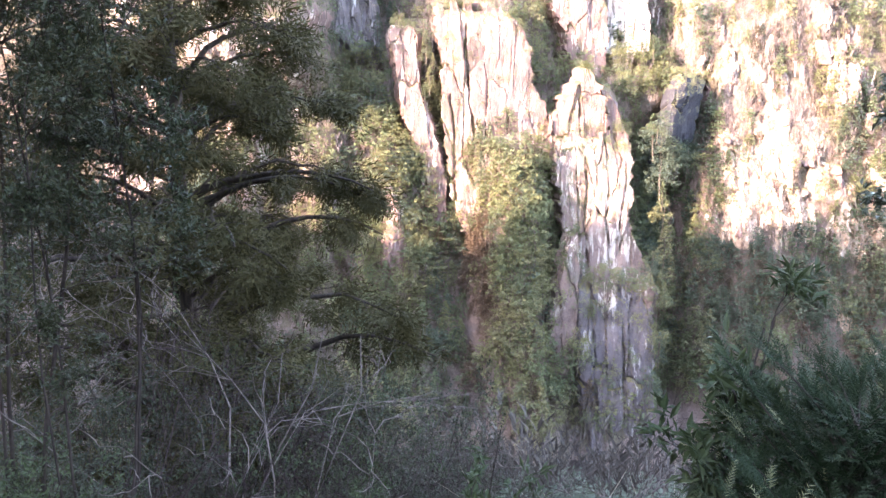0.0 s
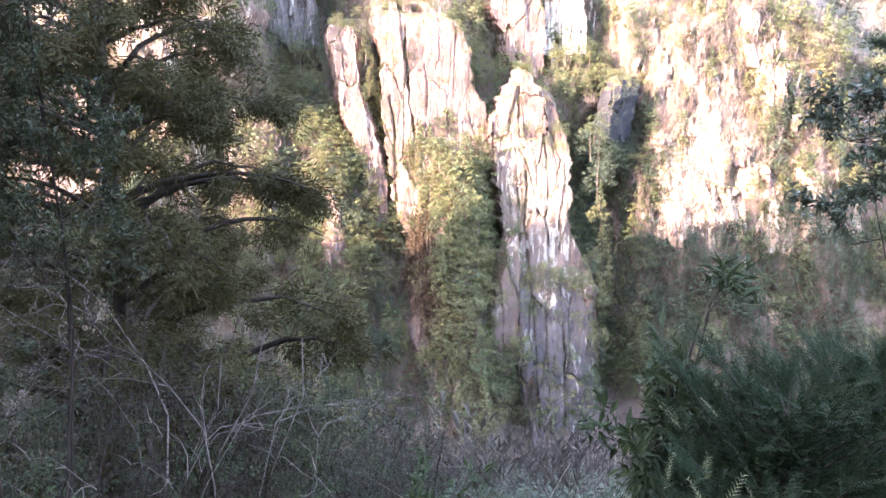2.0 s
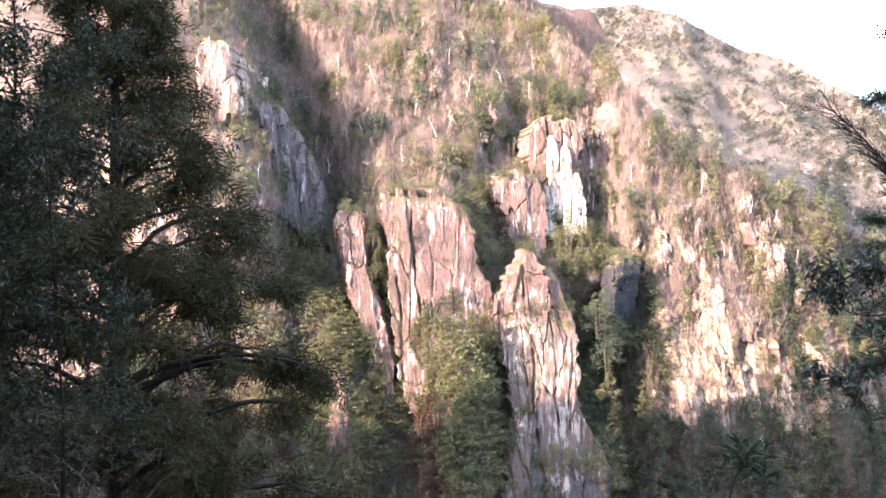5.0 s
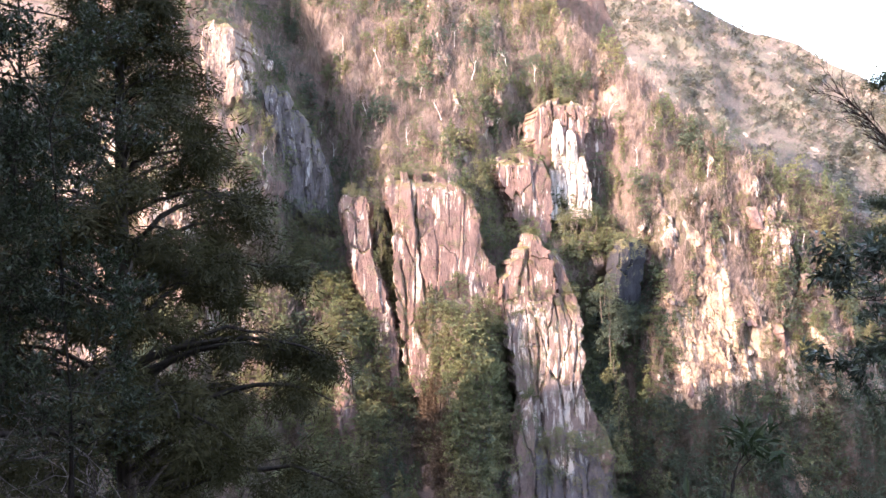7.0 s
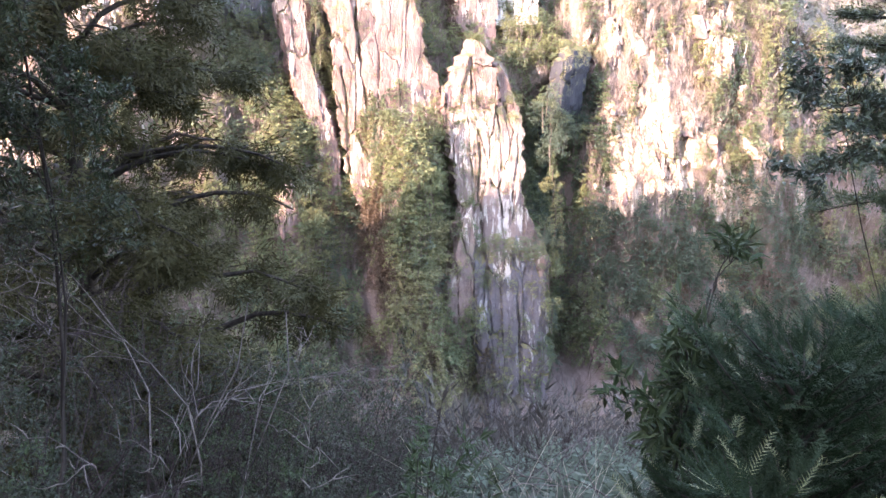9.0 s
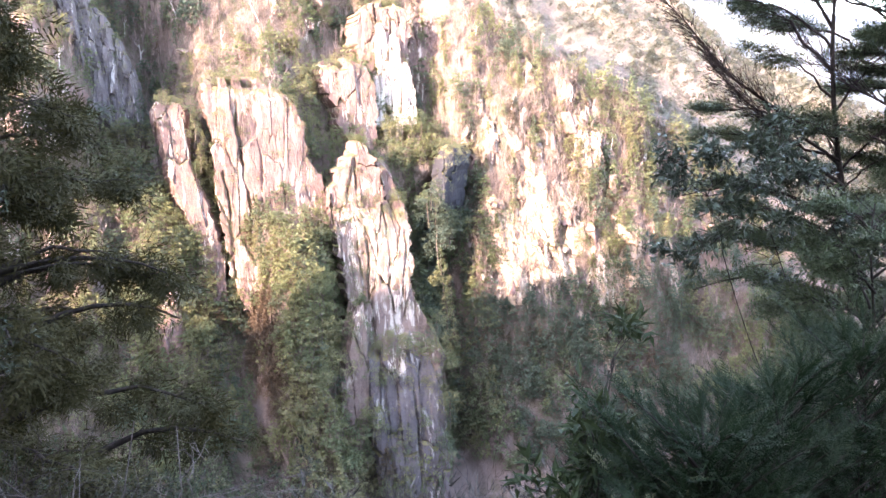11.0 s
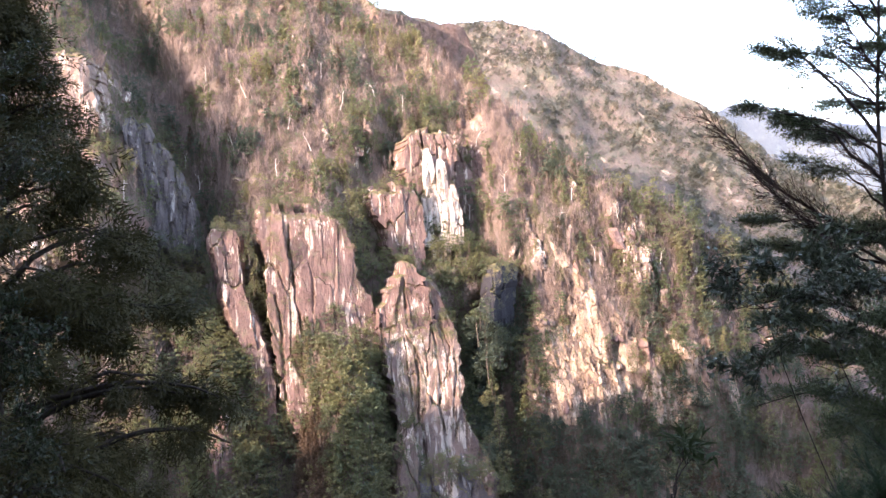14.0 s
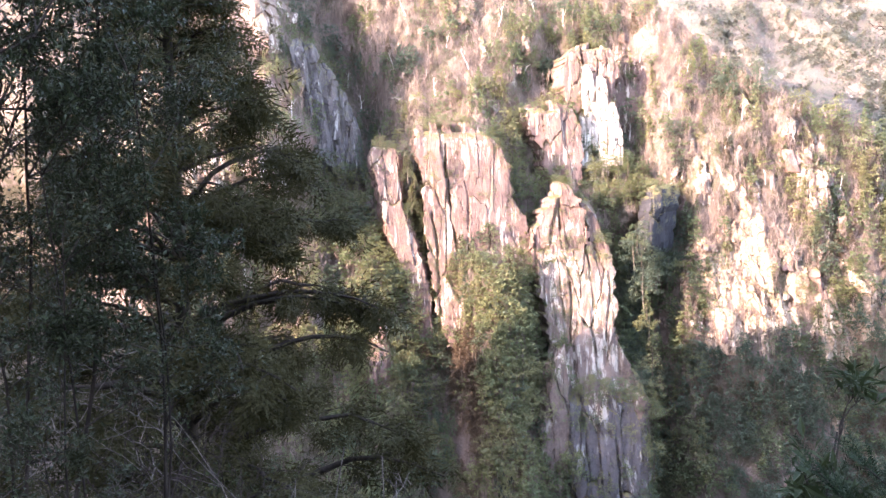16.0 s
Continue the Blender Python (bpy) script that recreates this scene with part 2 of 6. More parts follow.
SLOPE = earth_material("slope_litter", ((0.155, 0.112, 0.094), (0.105, 0.088, 0.060), (0.180, 0.132, 0.112), (0.225, 0.17, 0.147)), 0.05)
# litter taken near black, with the hillside's tree shade in its colour
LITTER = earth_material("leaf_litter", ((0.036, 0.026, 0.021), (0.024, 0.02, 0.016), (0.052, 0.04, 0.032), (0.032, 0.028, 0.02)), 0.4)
# low-contrast tones stand in for haze over the far mountain
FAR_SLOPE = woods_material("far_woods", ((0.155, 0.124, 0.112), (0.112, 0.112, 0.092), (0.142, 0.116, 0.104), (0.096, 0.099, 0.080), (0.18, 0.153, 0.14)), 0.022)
RED_SLOPE = woods_material("reddish_woods", ((0.175, 0.118, 0.106), (0.135, 0.104, 0.090), (0.180, 0.132, 0.120), (0.110, 0.092, 0.078), (0.20, 0.15, 0.138)), 0.035)
FAR_ROCK = earth_material("far_granite", ((0.20, 0.17, 0.155), (0.155, 0.134, 0.122), (0.23, 0.20, 0.185), (0.135, 0.118, 0.106)), 0.12)
# blue of distance: haze put into the ridge's base colour
HAZE_BLUE_SLOPE = earth_material("farthest_ridge", ((0.13, 0.155, 0.19), (0.115, 0.14, 0.175), (0.145, 0.17, 0.20), (0.13, 0.155, 0.19)), 0.004)
GREEN = leaf_material("cypress_green", (0.088, 0.106, 0.056), (0.142, 0.158, 0.081), (0.150, 0.150, 0.080), 0.30)
OLIVE = leaf_material("olive_green", (0.130, 0.131, 0.062), (0.190, 0.182, 0.087), (0.190, 0.168, 0.086), 0.30)
RUST = leaf_material("rust_brown", (0.085, 0.058, 0.040), (0.120, 0.080, 0.050), (0.092, 0.070, 0.045), 0.3)
# bluish deep green for shaded woods; the shade is in the leaf colour
SHADE_GREEN = leaf_material("shade_deep_green", (0.074, 0.094, 0.068), (0.110, 0.132, 0.088), (0.100, 0.117, 0.075), 0.42)
# paled, flattened greens carry the haze on the far trees
FAR_LEAF = leaf_material("far_evergreen_leaves", (0.092, 0.098, 0.078), (0.118, 0.122, 0.096), (0.126, 0.118, 0.098), 0.4)
TWIGS = bark_material("bare_twigs", (0.28, 0.205, 0.180), (0.15, 0.110, 0.094), 0.3)
FAR_TWIGS = bark_material("far_bare_twigs", (0.21, 0.168, 0.16), (0.14, 0.118, 0.11), 0.3)
BRUSH = bark_material("dry_brush", (0.32, 0.238, 0.210), (0.165, 0.122, 0.102), 0.12)
SNAG = bark_material("bleached_wood", (0.55, 0.50, 0.45), (0.38, 0.33, 0.30), 1.5)
TRUNK = bark_material("tree_bark", (0.17, 0.13, 0.10), (0.10, 0.08, 0.065), 3.0)


# ---- the ground: near slope, valley, hill behind ----
def spur_crest(w):
    """Height of the spur between sun and gorge, by the place across the sun's way; its shadow fills the valley."""
    return np.interp(w, [-260, -220, -175, -165, -156, -145, -134, -127, -120, -110, -60, 120], [24, 28, 40, 43.5, 52, 61.7, 69, 76, 86, 95, 112, 125]) + 0.7 * wave(w / 6, 0.5, 3) + 0.6 * wave(w / 2.2, 2.5, 5)


def ground_z(x, y):
    near = -1.6 - 0.55 * y + 0.35 * fbm(x / 5, y / 5, 11) * ramp(np.abs(y) + np.abs(x), 2, 9) + 2.5 * fbm(x / 40, y / 40, 12) * ramp(y, 15, 60)
    floor = -92 + 3 * fbm(x / 30, y / 30, 14) - 0.10 * np.maximum(x - 40, 0)
    front = np.maximum(np.minimum(near, 45), floor)
    toward, across = -(0.866 * x + 0.5 * y), 0.5 * x - 0.866 * y
    spur = spur_crest(across) - 0.95 * np.maximum(150 - toward, 0) - 0.35 * np.maximum(toward - 150, 0)
    return np.maximum(front, np.maximum(spur, -95))


def ground():
    xs = np.concatenate([np.linspace(-4600, -420, 18), np.linspace(-400, -130, 150), np.linspace(-126, 260, 150), np.linspace(290, 4600, 20)])
    ys = np.concatenate([np.linspace(-900, -320, 8), np.linspace(-300, -20, 46), np.linspace(-17, 40, 64), np.linspace(41.5, 215, 76), np.linspace(240, 4700, 20)])
    x, y = np.meshgrid(xs, ys)
    z = ground_z(x, y)
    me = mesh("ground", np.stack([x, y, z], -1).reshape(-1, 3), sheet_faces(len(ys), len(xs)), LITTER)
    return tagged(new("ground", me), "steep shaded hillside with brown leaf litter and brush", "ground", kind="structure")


ground()


# ---- the cliff massif across the gorge ----
RIDGE_X = [-300, -100, -60, 0, 30, 46, 60, 75, 95, 117, 145, 170, 200, 260, 420]
RIDGE_Z = [420, 320, 270, 185, 130, 101, 78, 57, 31, 21, 5, -6, -25, -45, -70]


def ridge(x):
    return np.interp(x, RIDGE_X, RIDGE_Z) + 2.5 * wave(x / 7, 0.3, 21)


def gully_edge(z):
    return np.interp(z, [-60, -10, 15, 28, 40, 57, 75, 110, 180], [-27, -28, -30.5, -32.5, -35.5, -40, -48, -66, -100]) + 1.5 * wave(z / 6, 0.7, 31)


def front(x, z):
    """How far the mountainside lies at x and height z."""
    y = np.interp(z, [-140, -110, -75, -60, -20, 15, 60, 150, 340, 440], [160, 172, 187, 194, 205, 215, 250, 338, 540, 640])
    y = y + 0.55 * np.logaddexp(0, (x - 118) / 8) * 8 * (0.12 + 0.88 * ramp(z, -48, -5))
    edge = gully_edge(z)
    y = y - 24 / (1 + np.exp(-(edge - x) / 0.9)) * (1 - 0.55 * ramp(edge - x, 20, 60)) * (0.12 + 0.88 * ramp(z, -8, 10))
    y = y + 28 * np.exp(-((x - edge - 11.5) / 9.5) ** 2) * ramp(z, -6, 12)
    y = y + 16 * np.exp(-((x - 59) / 8.5) ** 2) * ramp(z, -100, -80) * (1 - ramp(z, -16, -3))
    y = y - 13 * np.exp(-((x - 20) / 8.5) ** 2) * (1 - ramp(z, -22, -8))
    y = y - 6 * np.exp(-((x + 12) / 9.0) ** 2) * (1 - ramp(z, -26, -12))
    y = y + 5 * np.exp(-((x - 66) / 4.5) ** 2) * ramp(z, -24, -16) * (1 - ramp(z, 0, 6))
    y = y + 10 * ramp(x, 24, 31) * (1 - ramp(x, 60, 70)) * ramp(z, -6, 6) * (1 - ramp(z, 34, 50))
    y = y + 3.6 * fbm(x / 15, z / 46, 41) + 1.6 * fbm(x / 5, z / 16, 43, 3)
    return y + 0.7 * np.abs(wave(x / 2.1, z / 9, 47)) * ramp(x, 60, 80)


def massif():
    xs = np.concatenate([np.linspace(-290, -105, 40), np.linspace(-104, 150, 270), np.linspace(151, 420, 70)])
    v = np.linspace(0, 1, 240)
    x, t = np.meshgrid(xs, v)
    z = -135 + (ridge(xs)[None] + 135) * t
    y = front(x, z)
    k = np.arange(1, 9)[:, None]
    back_x = np.tile(xs, (8, 1))
    back_y = y[-1][None] + 9 * k
    back_z = z[-1][None] - 0.8 * k ** 1.8
    verts = np.stack([np.concatenate([x, back_x]), np.concatenate([y, back_y]), np.concatenate([z, back_z])], -1)
    me = mesh("mountainside", verts.reshape(-1, 3), sheet_faces(248, len(xs)), SLOPE)
    return tagged(new("mountainside", me), "steep sunlit mountainside of rock, litter and bare brush", "mountainside", kind="structure")


massif()


# ---- mountains beyond ----
def far_front(x, z):
    y = 430 + 1.2 * (z + 60)
    y = y + 16 * fbm(x / 90, z / 120, 61) + 11 * fbm(x / 30, z / 50, 63, 3)
    return y


def far_ridge(x):
    return np.interp(x, [-200, 100, 156, 216, 248, 337, 397, 418, 438, 462, 507, 600, 1000], [330, 305, 293, 278, 285, 244, 198, 141, 106, 70, 34, -15, -60]) + 3 * wave(x / 14, 0.2, 65)


def mountain(name, xs, rows, bottom, top, depth, material, label):
    x, t = np.meshgrid(xs, np.linspace(0, 1, rows))
    z = bottom + (top(xs)[None] - bottom) * t
    y = depth(x, z)
    k = np.arange(1, 5)[:, None]
    verts = np.stack([np.concatenate([x, np.tile(xs, (4, 1))]), np.concatenate([y, y[-1][None] + 40 * k]), np.concatenate([z, z[-1][None] - 6.0 * k ** 2])], -1)
    me = mesh(name, verts.reshape(-1, 3), sheet_faces(rows + 4, len(xs)), material)
    return tagged(new(name, me), label, "mountain", kind="structure")


FAR_OFF = Matrix.Scale(1.5, 4)
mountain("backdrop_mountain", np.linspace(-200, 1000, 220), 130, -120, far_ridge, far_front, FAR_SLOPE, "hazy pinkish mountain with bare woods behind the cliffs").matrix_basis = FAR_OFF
mountain("backdrop_hill", np.linspace(-60, 230, 120), 60, -60,
         lambda x: np.interp(x, [-60, 56, 68, 81, 94, 105, 110, 117, 125, 230], [150, 137.5, 133, 130.5, 129, 127, 112, 84, 50, -60]) + 1.5 * wave(x / 6, 0.6, 75) - 2,
         lambda x, z: 372 + 0.12 * z + 7 * fbm(x / 40, z / 40, 77), RED_SLOPE, "reddish brown wooded hill behind the near ridge")
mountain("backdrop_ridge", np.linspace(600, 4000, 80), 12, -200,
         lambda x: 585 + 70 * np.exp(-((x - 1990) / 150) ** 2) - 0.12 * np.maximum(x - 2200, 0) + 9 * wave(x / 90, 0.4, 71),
         lambda x, z: 2500 + 0.6 * z + 60 * fbm(x / 300, z / 300, 73), HAZE_BLUE_SLOPE, "distant mountain ridge in haze blue under a white sky")


# ---- rock pillars ----
LEDGES = []


def facets(x, z, wide, tall, seed):
    """Jointed blocks: the level, the two tilts and the place in the block of each point, and how near the next block is."""
    v = np.asarray(z, float) / tall + 0.0 * x
    u = np.asarray(x, float) / wide + 0.0 * v
    iu, iv = np.floor(u).astype(np.int64), np.floor(v).astype(np.int64)
    best, second = np.full(u.shape, 9.0), np.full(u.shape, 9.0)
    keep = [np.zeros(u.shape, np.int64), np.zeros(u.shape, np.int64), u * 0, u * 0]
    for i in (-1, 0, 1):
        for j in (-1, 0, 1):
            ci, cj = iu + i, iv + j
            du, dv = u - ci - 0.5 - 0.45 * lattice(ci, cj, seed), v - cj - 0.5 - 0.45 * lattice(ci, cj, seed + 1)
            d = np.maximum(np.abs(du), np.abs(dv)) + 0.3 * (np.abs(du) + np.abs(dv))
            near = d < best
            second = np.where(near, best, np.minimum(second, d))
            for k, q in enumerate((ci, cj, du, dv)):
                keep[k] = np.where(near, q, keep[k])
            best = np.where(near, d, best)
    ci, cj, du, dv = keep
    return lattice(ci, cj, seed + 2), lattice(ci, cj, seed + 3) * du, lattice(ci, cj, seed + 4) * dv, second - best, lattice(ci, cj, seed + 5)


def pillar(label, y, rows, depth, left, right, material, seed, flute=1.0, step=0.42, cracks=(), lean=0.10, joint_width=3.0, growth=1.0, name="rock_pillar", category="rock", group=""):
    """A jointed rock: rows give height, left and right edge of its face at distance y; its sides open by left and right over its depth."""
    rng = np.random.default_rng(seed)
    rows = np.asarray(rows, float)
    z0, z1 = rows[0, 0], rows[-1, 0]
    nz = max(int((z1 - z0) / step), 12)
    zs = np.linspace(z0, z1, nz)
    base = np.interp(zs, [q[0] for q in y], [q[1] for q in y]) if isinstance(y, list) else y + (zs - z0) * lean
    base = base + 0.22 * depth * ramp(zs, z1 - 0.12 * (z1 - z0), z1 + 0.3) ** 2
    xl, xr = np.interp(zs, rows[:, 0], rows[:, 1]), np.interp(zs, rows[:, 0], rows[:, 2])
    row = np.floor(zs / 4.2 + 0.4 * wave(zs / 2, 0.5, seed)).astype(np.int64)
    jag = min(0.06 * (rows[:, 2] - rows[:, 1]).max(), 0.8)
    xl = xl + jag * (0.6 * lattice(row, 0 * row, seed + 20) + 0.4 * lattice(np.floor(zs / 1.5).astype(np.int64), 0 * row, seed + 20 + 4) + fbm(zs / 1.9, 0.5, seed, 3) * 0.6)
    xr = xr + jag * (0.6 * lattice(row, 0 * row, seed + 21) + 0.4 * lattice(np.floor(zs / 1.5).astype(np.int64), 0 * row, seed + 21 + 4) + fbm(zs / 1.9, 9.5, seed, 3) * 0.6)
    wide = (rows[:, 2] - rows[:, 1]).max()
    n = max(int((wide + 1.1 * depth) / step), 16)
    s = np.linspace(0, 1, n)
    a = 0.55 * depth / (wide + 1.1 * depth)
    t = np.clip((s - a) / (1 - 2 * a), 0, 1)[None]
    side_l, side_r = np.clip(1 - s / a, 0, 1)[None], np.clip((s - 1 + a) / a, 0, 1)[None]
    x = xl[:, None] * (1 - t) + xr[:, None] * t - left * side_l + right * side_r
    if isinstance(y, list):
        at = zs[:, None] + 3.0 * fbm(x / 4, zs[:, None] / 9, seed + 23, 3)
        step_y = np.interp(at, [q[0] for q in y], [q[1] for q in y]) + (base - np.interp(zs, [q[0] for q in y], [q[1] for q in y]))[:, None]
    else:
        step_y = base[:, None]
    fy = step_y + depth * np.maximum(side_l, side_r) + 0.0 * t
    arc = s[None] * (wide + 1.1 * depth)
    zz = zs[:, None]
    push = 0.8 * fbm(x / 9.0, zz / 17, seed + 4, 2) + 0.06 * fbm(x / 0.9, zz / 1.8, seed + 5, 3)
    bent = x + 0.5 * wave(x / 4, zz / 11, seed + 1) + 0.02 * zz * math.sin(seed)
    for size, tall, amount, deep, q in ((1.25 * joint_width, 5.5 * joint_width, 0.62, 1.7, 0), (0.5 * joint_width, 2.4 * joint_width, 0.17, 1.3, 50), (0.22 * joint_width, 0.8 * joint_width, 0.06, 1.0, 90)):
        level, tip_x, tip_z, gap, open_joint = facets(bent, zz, size, tall, seed + q)
        push = push + amount * (level + 1.2 * tip_x + 1.0 * tip_z) - deep * amount * (open_joint > 0.1) * np.exp(-(gap / 0.06) ** 2)
    push = flute * push
    for cx, lo, hi, slant, deep in cracks:
        mid = cx + slant * (zz - lo) + 0.7 * fbm(zz / 9, 0.5, seed + 8, 5)
        push = push - deep * (0.3 + 0.7 * ramp(fbm(zz / 5, cx, seed + 18, 3), -0.4, 0.3)) * np.exp(-((x - mid) / (0.30 + 0.2 * wave(zz / 3, 3.5, seed))) ** 2) * ramp(zz, lo - 1.5, lo + 1.5) * (1 - ramp(zz, hi - 1.5, hi + 1.5))
    # push outwards: the face towards -y, the flanks sideways
    px = -side_l * 0.9 + side_r * 0.9
    x = x + push * px
    fy = fy - push * (1 - 0.7 * np.maximum(side_l, side_r))
    verts = np.stack([x, fy, np.broadcast_to(zz, x.shape) + 0.5 * wave(arc / 3, zz / 50, seed + 9)], -1)
    top = verts[-1]
    centre = np.array([top[:, 0].mean(), base[-1] + depth * 0.6, z1])
    caps = [top * (1 - k) + centre * k + np.array([0, 0, h]) + 0.25 * wave(s * 9, k * 7, seed + 10)[:, None] for k, h in ((0.10, 0.1), (0.4, 0.3), (0.98, 0.4))]
    top_jag = 2.2 * jag * lattice(np.floor(x[-1] / 1.7).astype(np.int64), np.zeros(n, np.int64), seed + 22)
    verts[-6:, :, 2] += np.linspace(0.1, 1, 6)[:, None] * top_jag[None]
    caps = [c + np.array([0, 0, 1.0]) * top_jag[:, None] for c in caps]
    verts = np.concatenate([verts, np.stack(caps)])
    face = verts[3:-3][:, (s > a * 0.7) & (s < 1 - a * 0.7)].reshape(-1, 3)
    weight = np.clip(-push[3:][:, (s > a * 0.7) & (s < 1 - a * 0.7)].reshape(-1)[:len(face)], 0, 2) + 0.06
    LEDGES.append(face[rng.choice(len(face), max(int(growth * wide * (z1 - z0) / 11), 1), p=weight / weight.sum())])
    LEDGES.append(np.stack(caps)[0][rng.integers(2, n - 2, int(growth * wide * 2.0) + 4)])
    faces = sheet_faces(nz + 3, n)
    slots = None
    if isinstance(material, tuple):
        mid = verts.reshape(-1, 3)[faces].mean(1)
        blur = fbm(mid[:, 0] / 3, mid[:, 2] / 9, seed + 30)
        # slot 1 below about -50: the lower pillar's shade put into its colour
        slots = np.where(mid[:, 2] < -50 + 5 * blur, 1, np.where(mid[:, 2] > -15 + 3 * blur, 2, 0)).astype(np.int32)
    me = mesh(name, verts.reshape(-1, 3), faces, material, smooth=False, slots=slots)
    return tagged(new(name, me), label, category, group)


pillar("leaning sunlit pink granite pinnacle with fluted face", 200, [(-42, -4, 1.5), (-26, -5, 0.5), (-17.6, -6.6, -0.6), (-7, -9.8, -4), (0, -11.5, -6.2), (8, -12.8, -6.5), (13, -13.4, -7.2), (14.2, -13.1, -7.8)],
       7, 1.5, 1.0, ROCK, 101, 0.6, 0.3, name="rock_pinnacle")
pillar("broad pink granite slab with a long dark crack", 200, [(-38, 5, 10), (-31, 3, 13), (-19, 0.8, 27), (-10, 0, 27.6), (1, -0.5, 22.6), (8, -1.2, 22), (12, -1.8, 20.8), (15, -2.1, 18.2), (18.4, -2.0, 14.8), (19, -1.6, 14)],
       14, 0.5, 2.0, ROCK, 104, 0.55, 0.28, ((8.5, -26, 14, -0.07, 2.6), (3.2, -30, -4, -0.04, 1.8), (16, -12, 9, 0.1, 0.8)), 0.07, 4.5, 1.8, name="rock_slab")
pillar("pink granite slab above the tree-filled cleft", 216, [(-4, 38, 43), (5, 35, 43.6), (12, 33, 44), (20, 29.6, 44), (24, 29.2, 42), (25, 31, 38)], 10, 3, 1, ROCK, 107, 0.7, 0.32, name="rock_slab")
for rows, seed, y0 in (([(-3, 47.2, 50.2), (14, 46.8, 50), (26, 46.5, 49.8), (32, 46.7, 49.3), (36, 47.0, 48.9), (37.5, 47.4, 48.4)], 109, 221.0), ([(-2, 50.2, 53.2), (22, 49.8, 53.1), (29, 50, 52.8), (33, 50.3, 52.4), (34, 50.8, 52)], 110, 220.0),
                             ([(8, 51.8, 56.2), (13, 52.2, 56.2), (18, 52.6, 55.7), (23, 53.0, 54.9), (25.5, 53.4, 54.4)], 111, 218.6), ([(8, 44.6, 46.6), (16, 44.8, 46.5), (21, 45.2, 46.2), (23, 45.4, 46.0)], 112, 221.5)):
    pillar("white streaked granite column of the upper tower", y0, rows, 8, 0.4, 0.4, WHITE_ROCK, seed, 0.9, 0.25, (), 0.12, 1.3, 0.3, name="rock_tower", group="columns of the tower")
pillar("broken pinkish granite block above the white columns", 224.5, [(16, 42.4, 55), (27, 41.2, 55.4), (31, 40.8, 56.4), (36, 41.0, 57.5), (40, 42.2, 57.0), (42.5, 44.8, 55.4), (43.6, 47.0, 53)], 9, 2, 1, ROCK, 113, 0.7, 0.3, ((46.0, 24, 42, 0.03, 1.8), (50.5, 22, 42, 0.02, 2.0), (53.5, 28, 42, 0.0, 1.4)), 0.14, 2.2, 1.6, name="rock_tower")
pillar("broken granite block on the upper slope", 230, [(18, 56, 61), (27, 55, 64), (33, 54, 61.5), (38, 55, 58)], 9, 2, 2, ROCK, 117, 0.8, 0.35, name="rock_tower")
PILLAR_Y = [(-112, 176), (-70, 183), (-50, 187), (-45.5, 191.5), (-16, 195), (-12, 196.5)]
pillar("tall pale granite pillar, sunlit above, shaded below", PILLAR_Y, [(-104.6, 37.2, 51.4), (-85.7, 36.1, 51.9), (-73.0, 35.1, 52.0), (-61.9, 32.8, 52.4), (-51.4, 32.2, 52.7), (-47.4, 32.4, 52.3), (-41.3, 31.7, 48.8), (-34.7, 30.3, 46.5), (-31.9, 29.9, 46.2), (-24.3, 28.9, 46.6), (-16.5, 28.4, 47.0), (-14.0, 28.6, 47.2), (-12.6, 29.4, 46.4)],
       14, 1.5, 2, (PALE_ROCK, SHADE_ROCK, ROCK), 124, 0.8, 0.27, ((36.5, -44, -15, -0.05, 1.5), (41.5, -40, -14, -0.04, 1.3), (44.5, -42, -20, 0.03, 1.0), (39, -100, -46, -0.05, 1.8), (46, -95, -50, -0.05, 1.3)), 0.05, 3.4, 1.6)
pillar("pointed mauve granite head of the tall pillar", 198.6, [(-19, 27.4, 41.6), (-9, 27.8, 41.8), (-7.6, 28.2, 41.4), (-7.0, 29.5, 40.8), (-3.4, 30.2, 40.4), (-2.9, 32.0, 39.6), (-0.4, 32.6, 39.2), (0.2, 34.4, 38.6), (2.6, 34.8, 37.8), (3.0, 35.4, 37.4)], 9, 1.5, 0.4, ROCK, 125, 0.8, 0.27, ((34.5, -13, -2, 0.05, 1.4),), 0.10, 3.6, 1.6, name="rock_spire", group="heads of the tall pillar")
pillar("smaller mauve granite head beside a dark cleft", 200.4, [(-19, 42.2, 47.6), (-11, 42.4, 46.4), (-7, 41.6, 44.6), (-4, 40.6, 43.0), (-1.4, 39.4, 41.2), (-0.6, 39.6, 40.4)], 8, 0.5, 2, ROCK, 126, 0.6, 0.27, (), 0.10, 2.6, 1.8, name="rock_spire", group="heads of the tall pillar")
pillar("shaded whitish granite wedge between trees", 184, [(-72, 27, 31), (-62, 25.6, 33), (-55, 26.6, 33.2), (-44, 29.6, 33.2), (-37, 31.2, 33)], 7, 1, 1, PALE_ROCK, 131, 0.7, 0.3, (), 0.08, name="rock_wedge")
pillar("dark shaded granite wall behind the tall pillar", [(-26, 219), (-19, 206), (-14.5, 201.5), (-4, 200.5), (0, 203.5), (2, 206)], [(-26, 57.0, 58.4), (-10, 57.4, 58.6), (-5, 57.8, 59.4), (-2, 58.8, 61.0), (0, 60.2, 62.6), (1.6, 61.6, 63.0)], 10, 0.6, 8.6, SHADE_WALL_ROCK, 137, 0.6, 0.3, (), 0.05, 3.0, name="rock_wall")
